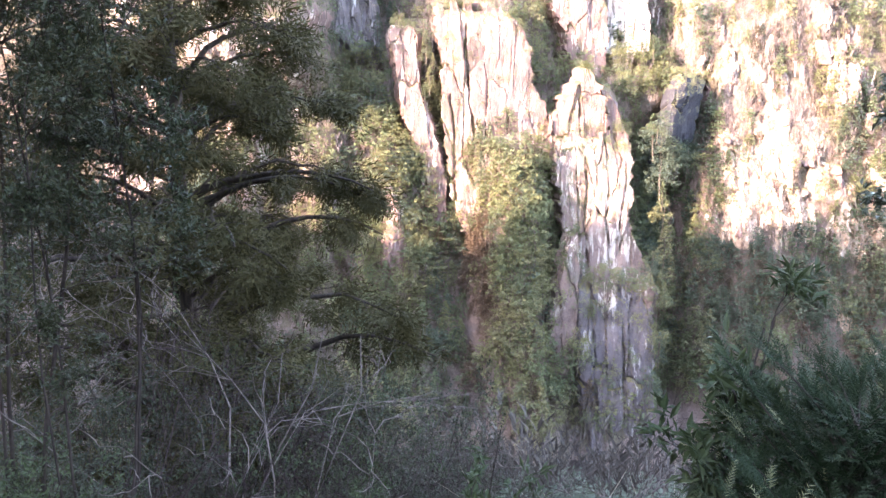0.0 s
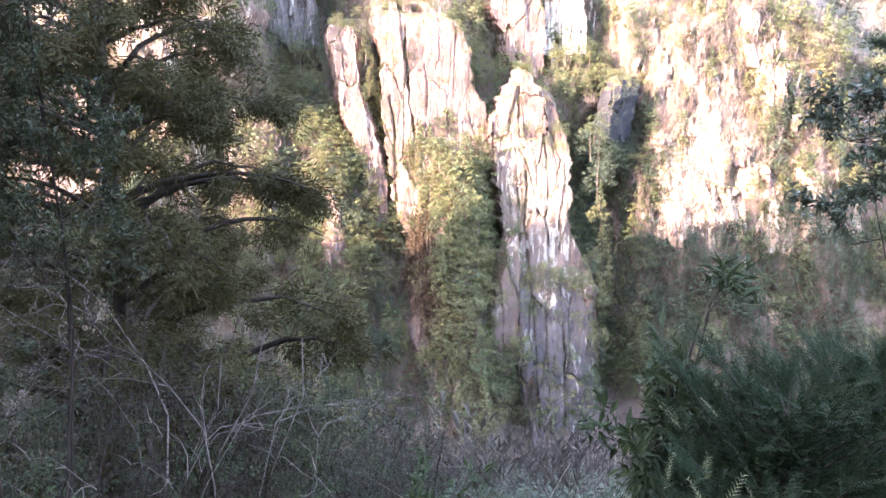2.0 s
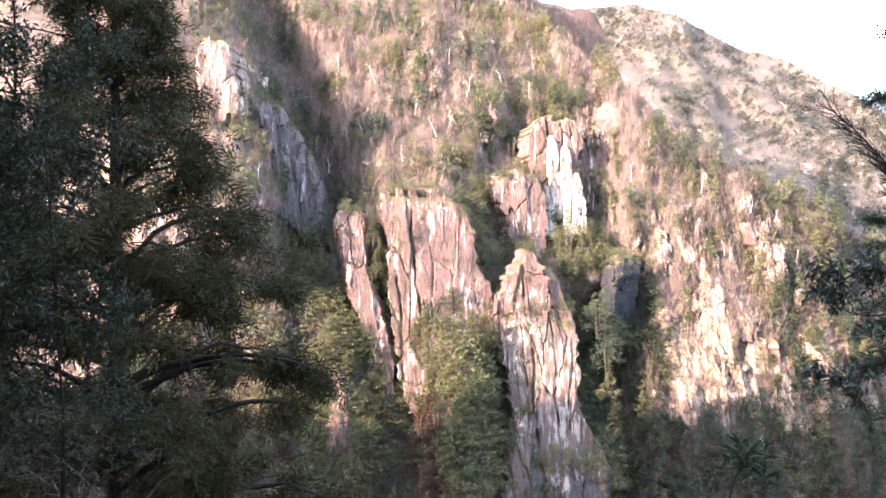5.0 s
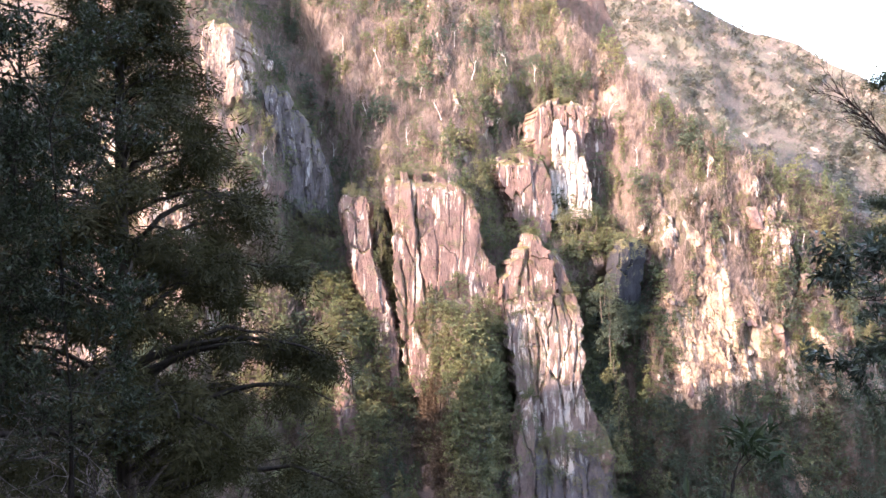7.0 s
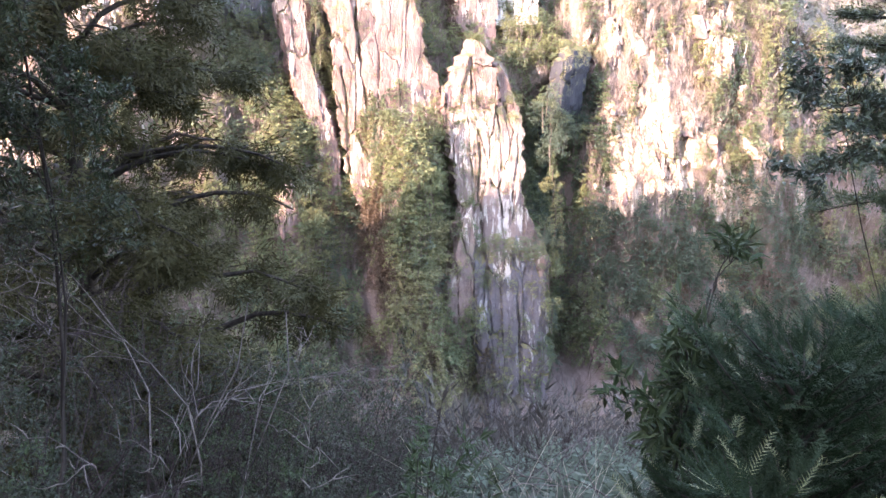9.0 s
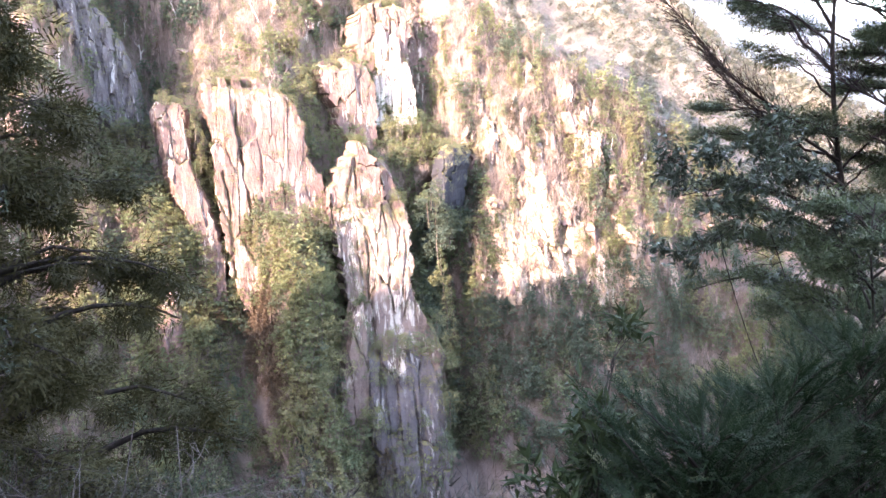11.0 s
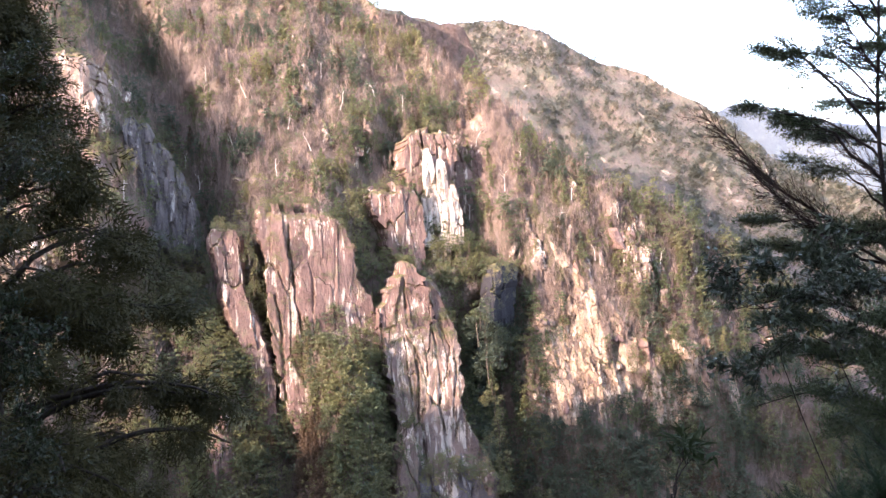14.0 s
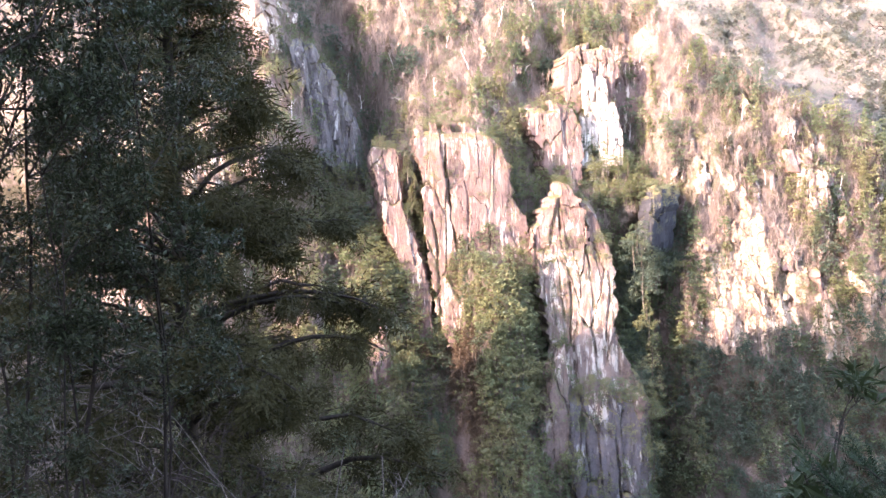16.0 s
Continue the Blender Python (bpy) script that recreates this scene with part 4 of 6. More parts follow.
# small trees on the heads of the rocks: place, tall, kind, colour
TOPS = [(0, 206, 17.5, 3, 4, 1), (4.5, 206, 18.6, 2.2, 5, 0), (9, 207, 18.8, 2.8, 4, 1), (13, 206.5, 18, 2.4, 3, 0), (-10.4, 206.5, 13.8, 2.4, 4, 1), (-8.4, 206.5, 13.4, 1.8, 5, 0),
        (33, 221, 24, 3, 5, 1), (40, 221, 22.5, 2.8, 4, 0), (37, 204, 3.6, 2.2, 4, 1), (44.5, 231, 41, 3, 0, 0)]
TOPS += [(-11.6, 205.5, 14.0, 2.6, 3, 0), (1.8, 204.5, 18.0, 3.0, 2, 1), (6.6, 205, 18.6, 2.6, 4, 0), (11.2, 205, 18.2, 3.0, 5, 1), (15.8, 205, 15.6, 3.0, 3, 0), (19.4, 205, 12.0, 2.6, 4, 1), (31, 220, 22.8, 2.6, 4, 0), (36.6, 220, 23.6, 2.4, 5, 1), (-4.2, 206, 6, 5, 0, 0), (-3.4, 206, -2, 4.5, 1, 1), (1.5, 202, 8.5, 3, 2, 1), (2.6, 202, 4.5, 2.6, 3, 1), (-5, 205.5, 11, 3.2, 4, 0), (34, 198.6, -13.0, 2.4, 4, 1), (43.5, 198.4, -12.4, 2.8, 5, 1), (39, 198.5, -12.6, 2.2, 2, 0), (46, 198.4, -13.2, 2.6, 4, 0), (31, 198.6, -13.2, 2.8, 5, 0), (58.6, 204.5, -0.6, 3.2, 4, 1), (62, 206, 0.2, 3.4, 3, 0), (65.5, 208, -1.4, 3.2, 5, 1), (33, 200.6, -1.6, 1.6, 4, 1), (37.4, 201, 2.0, 1.4, 4, 0), (41.4, 202.4, -4.6, 1.6, 5, 1), (17.5, 206, 15, 2.6, 2, 1), (50, 229, 44, 2.4, 4, 0), (47.5, 218.5, 4, 5, 2, 1), (50.5, 218, 5, 4.6, 4, 0), (53.5, 217.5, 4.5, 5, 3, 1), (56, 217, 6, 4.4, 5, 0), (-4.5, 203, -4, 2.6, 4, 0), (-2.5, 204, 4, 2.4, 0, 1)]


def plant_slope():
    rng = np.random.default_rng(91)
    x, z, y = slope_points(15500, -70, 175, -86, 150, rng)
    ez = rng.uniform(-8, 120, 420)
    ex = gully_edge(ez) + rng.uniform(-3.0, 4.0, 420)
    x, z = np.concatenate([x, ex]), np.concatenate([z, ez])
    y = front(x, z)
    z_keep = rng.uniform(0, 1, len(x)) < np.where(z > 90, 0.6, 1.0)
    x, y, z = x[z_keep], y[z_keep], z[z_keep]
    green = rng.uniform(0, 1, len(x)) < evergreen_share(x, z)
    tone = fbm(x / 11, z / 11, 95, 3) + rng.normal(0, 0.35, len(x))
    height = (2.6 + 5.6 * rng.uniform(0, 1, len(x)) ** 1.4) * np.where(green, 1.0, 0.85) * np.where((z < -10) & (x < 70), 1.15, 1.0)
    which = rng.integers(0, len(KINDS), len(x))
    # woods under the shadow line lean to the shade-coloured green
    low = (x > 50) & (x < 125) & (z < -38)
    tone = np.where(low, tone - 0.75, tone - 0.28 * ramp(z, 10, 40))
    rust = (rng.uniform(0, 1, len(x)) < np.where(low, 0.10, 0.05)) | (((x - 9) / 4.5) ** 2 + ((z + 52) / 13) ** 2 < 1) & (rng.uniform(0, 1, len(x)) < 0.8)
    # trees along the gully are tinted darker to carry its shade
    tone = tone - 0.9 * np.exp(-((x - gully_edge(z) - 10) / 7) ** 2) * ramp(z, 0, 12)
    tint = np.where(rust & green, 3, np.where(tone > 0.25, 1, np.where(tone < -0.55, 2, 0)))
    own = green & (height > 5.5) & (x > -24) & (x < 68) & (z > -66) & (z < 40)
    chosen = set(np.nonzero(own)[0][:95].tolist())
    mats = (GREEN, OLIVE, SHADE_GREEN, RUST)
    words = ("dark green evergreen tree clinging to the cliff", "olive green sunlit tree on a rock ledge", "shade-dark green tree in the cliff cleft", "rust brown cedar at the cliff foot")
    crowns, trunks = {}, {}
    bunch = {0: [], 1: [], 2: [], 3: []}
    wood_v, wood_f, count = [], [], 0
    for i in np.nonzero(green)[0]:
        k, c = int(which[i]), int(tint[i])
        if c == 3:
            k = k % 2
        turn, h = rng.uniform(0, 6.28), height[i]
        kind, leaf, (tv, tf) = KINDS[k]
        wide = rng.uniform(0.85, 1.25)
        if int(i) in chosen:
            key = (k, c)
            if key not in crowns:
                crowns[key] = mesh("crown", *triangles(FINE[k]), mats[c], smooth=False)
                trunks.setdefault(k, mesh("trunk", tv, tf, TRUNK))
            tree = thing("cliff_tree", words[c], "tree", Matrix.LocRotScale((x[i], y[i] - 0.4, z[i]), Euler((0, 0, turn)), (h * wide, h * wide, h)), "trees on the cliff")
            part("trunk", trunks[k], tree)
            part("crown", crowns[key], tree)
            continue
        cs, sn = math.cos(turn) * h * wide, math.sin(turn) * h * wide
        f = np.array([[cs, -sn, 0], [sn, cs, 0], [0, 0, h]])
        at = np.array([x[i], y[i] - 0.4, z[i]])
        bunch[c].append(leaf @ f.T + at)
        wood_v.append(tv @ f.T + at)
        wood_f.append(tf + count)
        count += len(tv)
    for hx, hz, h, k, c in HEROES:
        key = (k, c)
        if key not in crowns:
            crowns[key] = mesh("crown", *triangles(FINE[k]), mats[c], smooth=False)
            trunks.setdefault(k, mesh("trunk", *KINDS[k][2], TRUNK))
        w = h * rng.uniform(0.95, 1.3)
        hy = float(front(np.array(hx), np.array(hz))) - 1.0
        if 55 < hx < 70 and -26 < hz < -19:
            hy = min(hy, 202.5 + 0.8 * (hx - 56))
        if -31 < hx < -17 and 0 < hz < 24:
            hy = min(hy, 201 + 1.9 * (hx + 30))
        if 30 < hx < 56 and hz < -12:
            hy = min(hy, float(np.interp(hz, [q[0] for q in PILLAR_Y], [q[1] for q in PILLAR_Y])) - 0.3)
        tree = thing("cliff_tree", words[c], "tree", Matrix.LocRotScale((hx, hy, hz), Euler((0, 0, rng.uniform(0, 6.28))), (w, w, h)), "trees on the cliff")
        part("trunk", trunks[k], tree)
        part("crown", crowns[key], tree)
    for hx, hy, hz, h, k, c in TOPS:
        key = (k, c)
        if key not in crowns:
            crowns[key] = mesh("crown", *triangles(FINE[k]), mats[c], smooth=False)
            trunks.setdefault(k, mesh("trunk", *KINDS[k][2], TRUNK))
        tree = thing("dwarf_tree", "small wind-bent tree rooted on top of the rock", "tree", Matrix.LocRotScale((hx, hy - 2.4, hz - 0.5), Euler((0, 0, 2 * hx)), (h * 1.6, h * 1.6, h * 1.5)), "dwarf trees on the rocks")
        part("trunk", trunks[k], tree)
        part("crown", crowns[key], tree)
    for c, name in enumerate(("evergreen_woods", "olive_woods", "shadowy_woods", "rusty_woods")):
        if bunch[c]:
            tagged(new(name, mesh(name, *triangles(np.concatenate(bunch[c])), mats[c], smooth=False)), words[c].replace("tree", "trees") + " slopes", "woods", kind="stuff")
    tagged(new("woods_trunks", mesh("woods_trunks", np.concatenate(wood_v), np.concatenate(wood_f), TRUNK)), "brown trunks of the evergreen woods on the slope", "woods", kind="stuff")
    # leafless brush between them
    bare = [BARE[int(k)] * h for k, h in zip(rng.integers(0, 5, int((~green).sum())), height[~green] * 0.95)]
    at = np.stack([x, y - 0.3, z], -1)[~green]
    turns = any_turns(len(at), rng, 0.05)
    tris = np.concatenate([b @ f.T + p for b, f, p in zip(bare, turns, at)])
    tagged(new("bare_woods", mesh("bare_woods", *triangles(tris), TWIGS, smooth=False)), "leafless pinkish brown brush on the mountainside", "woods", kind="stuff")
    # a carpet of upright leafless brush
    tuft = []
    for k in range(13):
        a, out = rng.uniform(0, 6.28), rng.uniform(0.05, 0.45)
        base = np.array([math.cos(a), math.sin(a), 0]) * 0.18
        tip = np.array([math.cos(a) * out, math.sin(a) * out, rng.uniform(0.55, 1.0)])
        side = np.array([-math.sin(a), math.cos(a), 0]) * rng.uniform(0.012, 0.026)
        tuft.append([base - side, base + side, base + tip])
    x, z, y = slope_points(36000, -60, 165, -70, 145, rng)
    keep = rng.uniform(0, 1, len(x)) < 0.9 - 0.45 * evergreen_share(x, z) - 0.6 * (((x - 94) / 13) ** 2 + ((z + 32) / 17) ** 2 < 1)
    at = np.stack([x, y - 0.1, z - 0.3], -1)[keep]
    turns = any_turns(len(at), rng, 0.0) * rng.uniform(0.9, 3.0, len(at))[:, None, None]
    turns = turns * np.array([1.0, 1.0, 1.0])
    flip = np.stack([turns[:, :, 0], turns[:, :, 1], np.stack([0 * turns[:, 0, 0], 0 * turns[:, 0, 0], np.linalg.norm(turns[:, :, 0], axis=1)], -1)], -1)
    tris = spread(np.array(tuft), flip, at)
    tagged(new("dry_brush", mesh("dry_brush", *triangles(tris), BRUSH, smooth=False)), "dry upright pinkish brush covering the slope", "brush", kind="stuff")
    # shrubs clinging to the rock faces
    at = np.concatenate(LEDGES)
    for c, m in ((0, GREEN), (1, OLIVE)):
        tris = []
        for q in at[c::2]:
            h = rng.uniform(0.7, 3.0)
            tris.append(KINDS[int(rng.integers(2, 6))][1][::2] * np.array([h * 1.2, h * 1.2, h]) + (q + [0, -0.25, -0.35 * h]))
        tagged(new("ledge_shrubs", mesh("ledge_shrubs", *triangles(np.concatenate(tris)), m, smooth=False)), "small shrubs clinging to cracks in the granite", "shrubs", kind="stuff")
    # low shrubs on ledges and slope
    x, z, y = slope_points(9000, -70, 180, -60, 165, rng)
    pick = rng.integers(2, 6, len(x))
    size = rng.uniform(0.9, 2.2, len(x))
    for c, m in ((0, GREEN), (1, OLIVE)):
        sel = np.nonzero((rng.uniform(0, 1, len(x)) < 0.5) & (np.arange(len(x)) % 2 == c))[0]
        tris = [KINDS[int(pick[i])][1][::5] * np.array([size[i] * 1.3, size[i] * 1.3, size[i]]) * 1.25 + np.array([x[i], y[i] - 0.4, z[i]]) for i in sel]
        tagged(new("slope_shrubs", mesh("slope_shrubs", *triangles(np.concatenate(tris)), m, smooth=False)), "low evergreen shrubs on the rocky slope", "shrubs", kind="stuff")


plant_slope()


def dead_snag(rng, x, z, high, out=1.5):
    snag = thing("dead_snag", "bleached dead tree trunk standing on the cliff", "tree", pose(x, float(front(np.array(x), np.array(z))) - out, z - 0.5), "dead trunks on the cliff")
    lines, tips = grow(rng, (0, 0, 0), (0.1 * rng.normal(), 0, 1), high, 0.035 * high, 1, 0.2, 0.1, (3, 5), 0.45, 0.8, steps=6, first=0.4)
    for k, line in enumerate(lines):
        part("trunk" if k == 0 else "limb", mesh("snag_wood", *tubes([line], 5), SNAG), snag)


for k, (x, z, high) in enumerate(((-16.2, 65, 5), (-19.5, 29, 6), (-24, 38, 5), (-33, 22, 5), (14, 38, 5.5), (24, 52, 6), (48, 4, 6), (53, 6, 6.5), (60, 16, 5), (70, 24, 5), (82, 12, 5), (4, 30, 5), (36, 58, 6), (92, 2, 4.5), (8, 46, 5), (-4, 58, 6), (20, 66, 5), (30, 34, 5), (66, 40, 5), (76, 34, 4), (88, 20, 4.5), (100, 14, 4), (-8, 40, 5), (44, 52, 5.5), (112, 0, 4))):
    dead_snag(np.random.default_rng(820 + k), x, z, high)


def plant_far():
    rng = np.random.default_rng(97)
    n = 24000
    x = rng.uniform(40, 640, n)
    z = -110 + (far_ridge(x) + 110) * rng.uniform(0, 1, n)
    y = far_front(x, z)
    p = np.stack([x, y - 1, z], -1)
    low = ramp(x, 230, 420) * (1 - ramp(z, 90, 210))
    dark = rng.uniform(0, 1, n) < np.clip(0.42 + 0.5 * fbm(x / 22, z / 22, 99, 4) + 0.45 * low, 0.05, 0.95)
    for sel, m, name, label in ((dark, FAR_LEAF, "far_evergreens", "hazy evergreen trees on the far mountain"), (~dark, FAR_TWIGS, "far_bare_woods", "pinkish leafless woods on the far mountain")):
        tris = []
        for i in np.nonzero(sel)[0]:
            src = FAR_KINDS[int(rng.integers(0, 4))] if m is FAR_LEAF else BARE[int(rng.integers(0, 5))][::4]
            h = rng.uniform(2.6, 6.0)
            tris.append((src - [0, 0, 0.25]) * h * np.array([1.6, 1.6, 1.1]) + p[i])
        tagged(new(name, mesh(name, *triangles(np.concatenate(tris)), m, smooth=False)), label, "woods", kind="stuff").matrix_basis = FAR_OFF
    # pale rock outcrops among them
    n = 420
    x = rng.uniform(90, 480, n)
    z = -20 + (far_ridge(x) + 10) * rng.uniform(0, 1, n)
    keep = fbm(x / 50, z / 50, 101, 3) > -0.15
    x, z = x[keep], z[keep]
    verts, faces = [], []
    for a, c in zip(x, z):
        w, h, run = rng.uniform(0.6, 2.2), rng.uniform(1.2, 5), rng.uniform(-0.5, 0.8)
        t, u = np.meshgrid(np.linspace(-1, 1, 6), np.linspace(-1, 1, 8))
        px = a + w * t * (1.1 - 0.5 * u) + run * h * 0.5 * -u + rng.normal(0, 0.4, t.shape)
        pz = c + h * u
        py = far_front(px, pz) - 2.6 * (1 - t ** 2) * (1 - u ** 2) ** 0.5 + 0.8 + rng.normal(0, 0.5, t.shape)
        faces.append(sheet_faces(8, 6) + 48 * len(verts))
        verts.append(np.stack([px, py, pz], -1).reshape(-1, 3))
    tagged(new("far_outcrops", mesh("far_outcrops", np.concatenate(verts), np.concatenate(faces), FAR_ROCK, smooth=False)), "pale granite outcrops on the far mountain", "rocks", kind="stuff").matrix_basis = FAR_OFF


plant_far()


# ---- plants on the near slope ----
# near twigs and leaves are darkened in colour in place of overhead tree shade
BARK_DARK = bark_material("dark_bark", (0.055, 0.042, 0.034), (0.030, 0.023, 0.019), 14.0)
BARK_GREY = bark_material("grey_twig_bark", (0.052, 0.037, 0.032), (0.027, 0.019, 0.016), 12.0)
BARK_PALE = bark_material("pale_twig_bark", (0.150, 0.121, 0.104), (0.078, 0.061, 0.053), 12.0)
# darker copy of the slope brush, valley shade included in the colour
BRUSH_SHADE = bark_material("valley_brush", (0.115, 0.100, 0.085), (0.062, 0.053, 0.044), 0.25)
BARK_RED = bark_material("reddish_twig_bark", (0.050, 0.034, 0.031), (0.028, 0.019, 0.017), 12.0)
CYPRESS = leaf_material("near_cypress", (0.022, 0.020, 0.007), (0.049, 0.044, 0.015), (0.041, 0.032, 0.011), 0.25, 0.7, 0.6)
GLOSSY = leaf_material("glossy_broadleaf", (0.022, 0.034, 0.014), (0.044, 0.060, 0.022), (0.034, 0.042, 0.017), 0.25, 0.48, 0.9)
OAK_LEAF = leaf_material("oak_leaves", (0.020, 0.026, 0.012), (0.042, 0.050, 0.022), (0.034, 0.037, 0.018), 0.25, 0.42, 0.9)
FERNY = leaf_material("feathery_green", (0.008, 0.017, 0.006), (0.018, 0.030, 0.010), (0.014, 0.022, 0.008), 0.25, 0.7, 1.5)
TIPS = leaf_material("pale_shoot_tips", (0.12, 0.125, 0.065), (0.17, 0.165, 0.085), (0.14, 0.14, 0.07), 0.2, 0.6, 2.0)
HEMLOCK = leaf_material("hemlock_needles", (0.042, 0.054, 0.027), (0.075, 0.092, 0.042), (0.062, 0.073, 0.034), 0.4, 0.5, 1.0)
PALER_LEAF = leaf_material("grey_green_leaves", (0.045, 0.056, 0.038), (0.072, 0.084, 0.056), (0.052, 0.064, 0.036), 0.25, 0.3, 0.9)
SHRUB = leaf_material("undergrowth_leaves", (0.016, 0.020, 0.011), (0.032, 0.037, 0.019), (0.028, 0.029, 0.016), 0.25, 0.55, 0.3)
VALLEY_LEAF = leaf_material("valley_leaves", (0.050, 0.062, 0.042), (0.090, 0.104, 0.070), (0.080, 0.086, 0.058), 0.3, 0.6, 0.15)
STRAW = bark_material("dry_stalks", (0.36, 0.30, 0.22), (0.25, 0.20, 0.15), 5.0)


def fan(rng, twigs, per, size, width, flat):
    """A flat spray of scale leaves along y, one long: side twigs with overlapping leaflets."""
    tris = []
    for k in range(twigs):
        f = (k + 0.5) / twigs
        sgn = 1 if k % 2 else -1
        reach = 0.42 * (1 - f) ** 0.6 + 0.10
        for q in range(per):
            g = (q + rng.uniform(0.2, 0.9)) / per
            p = np.array([sgn * reach * g * 0.9, f * 0.8 + reach * g * 0.55, rng.normal(0, flat) - 0.10 * g])
            d = unit(np.array([sgn * 0.75, 0.7, -0.15]) + rng.normal(0, 0.35, 3))
            s = unit(np.cross(d, np.array([0, 0, 1.0]) + rng.normal(0, 0.35, 3))) * width * rng.uniform(0.7, 1.3)
            tris.append([p - s * 0.8, p + s * 0.8, p + d * size * rng.uniform(0.7, 1.3)])
    return np.array(tris)


def leaf_blade(long, wide, droop=0.15):
    """One folded leaf along y: four triangles."""
    a, b, c, d = [0, 0, 0], [wide * 0.5, long * 0.45, 0.06 * long], [0, long, -droop * long], [-wide * 0.5, long * 0.45, 0.06 * long]
    m = [0, long * 0.5, -0.04 * long]
    return np.array([[a, b, m], [b, c, m], [c, d, m], [d, a, m]], float)


def tall_cypress(rng, x, y, base, top, radius_at, label):
    """A dark cypress: tapered trunk, limbs that rise and then hang, tufts of drooping leaf sprays with gaps between them."""
    tree = thing("cypress_tree", label, "tree", pose(x, y, base))
    height = top - base
    zs = np.linspace(-0.6, height, 24)
    sway = np.stack([0.12 * wave(zs / 4, 0.3, 5), 0.12 * wave(zs / 4, 7.3, 5), zs], -1)
    part("trunk", mesh("trunk", *tubes([(sway, 0.19 * (1 - zs / (height + 0.8)) ** 0.8 + 0.012)], 10), BARK_DARK), tree)
    place, way = [], []
    n = 165
    for k in range(n):
        z = height * (0.10 + 0.895 * (k + rng.uniform(0, 1)) / n)
        r = radius_at(z + base) * rng.uniform(0.66, 1.12)
        a = k * 2.39996 + rng.normal(0, 0.35)
        out = np.array([math.cos(a), math.sin(a), 0])
        side = np.cross(out, [0, 0, 1.0])
        u = np.linspace(0, 1, 9)
        rise, bend = rng.uniform(0.45, 1.0), rng.normal(0, 0.15)
        pts = np.array([0, 0, z - 0.42 * r]) + out * (u * r)[:, None] + side * (bend * r * u ** 2)[:, None] + np.array([0, 0, 1.0]) * (r * (rise * u - (0.22 + 0.45 * rise) * u ** 2.4))[:, None]
        pts[1:] += rng.normal(0, 0.03, (8, 3))
        lines = [(pts, np.maximum(0.024 * r * (1 - 0.85 * u), 0.006))]
        for q in range(int(3 + (2.3 - 0.65 * (z + base > -2.5)) * r)):
            f = 0.25 + 0.75 * rng.uniform(0, 1) ** 0.7
            p = np.array([np.interp(f, u, pts[:, c]) for c in range(3)])
            s = rng.choice((-1.0, 1.0))
            d = unit(out * rng.uniform(0.4, 1.0) + side * s * rng.uniform(0.2, 1.0) + np.array([0, 0, rng.uniform(-0.35, 0.25)]))
            long = (0.12 + 0.24 * r * (1.2 - f)) * rng.uniform(0.6, 1.2)
            tip = p + d * long
            lines.append((np.stack([p, (p + tip) / 2 + [0, 0, 0.04], tip]), np.array([0.011, 0.008, 0.004])))
            m = int(rng.integers(12, 20))
            wide = rng.uniform(0.08, 0.17)
            place.append(tip + rng.normal(0, 1, (m, 3)) * np.array([wide, wide, wide * 0.9]) - d * rng.uniform(0, 0.25, (m, 1)))
            way.append(d * 0.8 + np.array([0, 0, -0.75]) + rng.normal(0, 0.42, (m, 3)))
        part("limb", mesh("limb", *tubes(lines, 4), BARK_DARK), tree)
    place, way = np.concatenate(place), np.concatenate(way)
    pick = rng.integers(0, 3, len(place))
    up = np.tile([0.0, 0.0, 1.0], (len(place), 1)) + rng.normal(0, 0.6, (len(place), 3))
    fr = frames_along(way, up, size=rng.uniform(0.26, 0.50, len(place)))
    temps = [fan(np.random.default_rng(60 + k), 8, 2, 0.34, 0.040, 0.06) for k in range(3)]
    tris = np.concatenate([spread(temps[k], fr[pick == k], place[pick == k]) for k in range(3)])
    part("crown", mesh("crown", *triangles(tris), CYPRESS, smooth=False), tree)
    u = np.linspace(0, 1, 12)
    bare = np.stack([-1.75 * u, -1.3 * u, height - 8.6 + 1.25 * u + 0.25 * u ** 2], -1) + rng.normal(0, 0.02, (12, 3)) * u[:, None]
    lines = [(bare, 0.055 * (1 - 0.6 * u))]
    for k in range(12):
        grow(rng, bare[3 + k % 9], unit(np.array([-0.5, -0.3, 0.7]) + rng.normal(0, 0.5, 3)), 0.75, 0.014, 2, 0.4, 0.2, (2, 4), 0.6, 0.7, lines, [], 6)
    part("dead_limb", mesh("dead_limb", *tubes(lines, 5), BARK_DARK), tree, "dark leafless rising limb")
    return tree


CROWN_Z = [-9, -7, -5, -4, -2.6, -1.4, -0.5, 0.5, 1.4, 2.1, 2.9, 3.5, 4.4, 5.9]
CROWN_R = [2.2, 3.2, 3.8, 3.9, 3.6, 3.25, 3.05, 2.85, 2.3, 1.95, 1.5, 1.2, 0.85, 0.1]
tall_cypress(np.random.default_rng(11), -4.5, 13.4, -9.1, 6.0, lambda z: float(np.interp(z, CROWN_Z, CROWN_R)), "tall dark shaded cypress with drooping sprays on the slope")


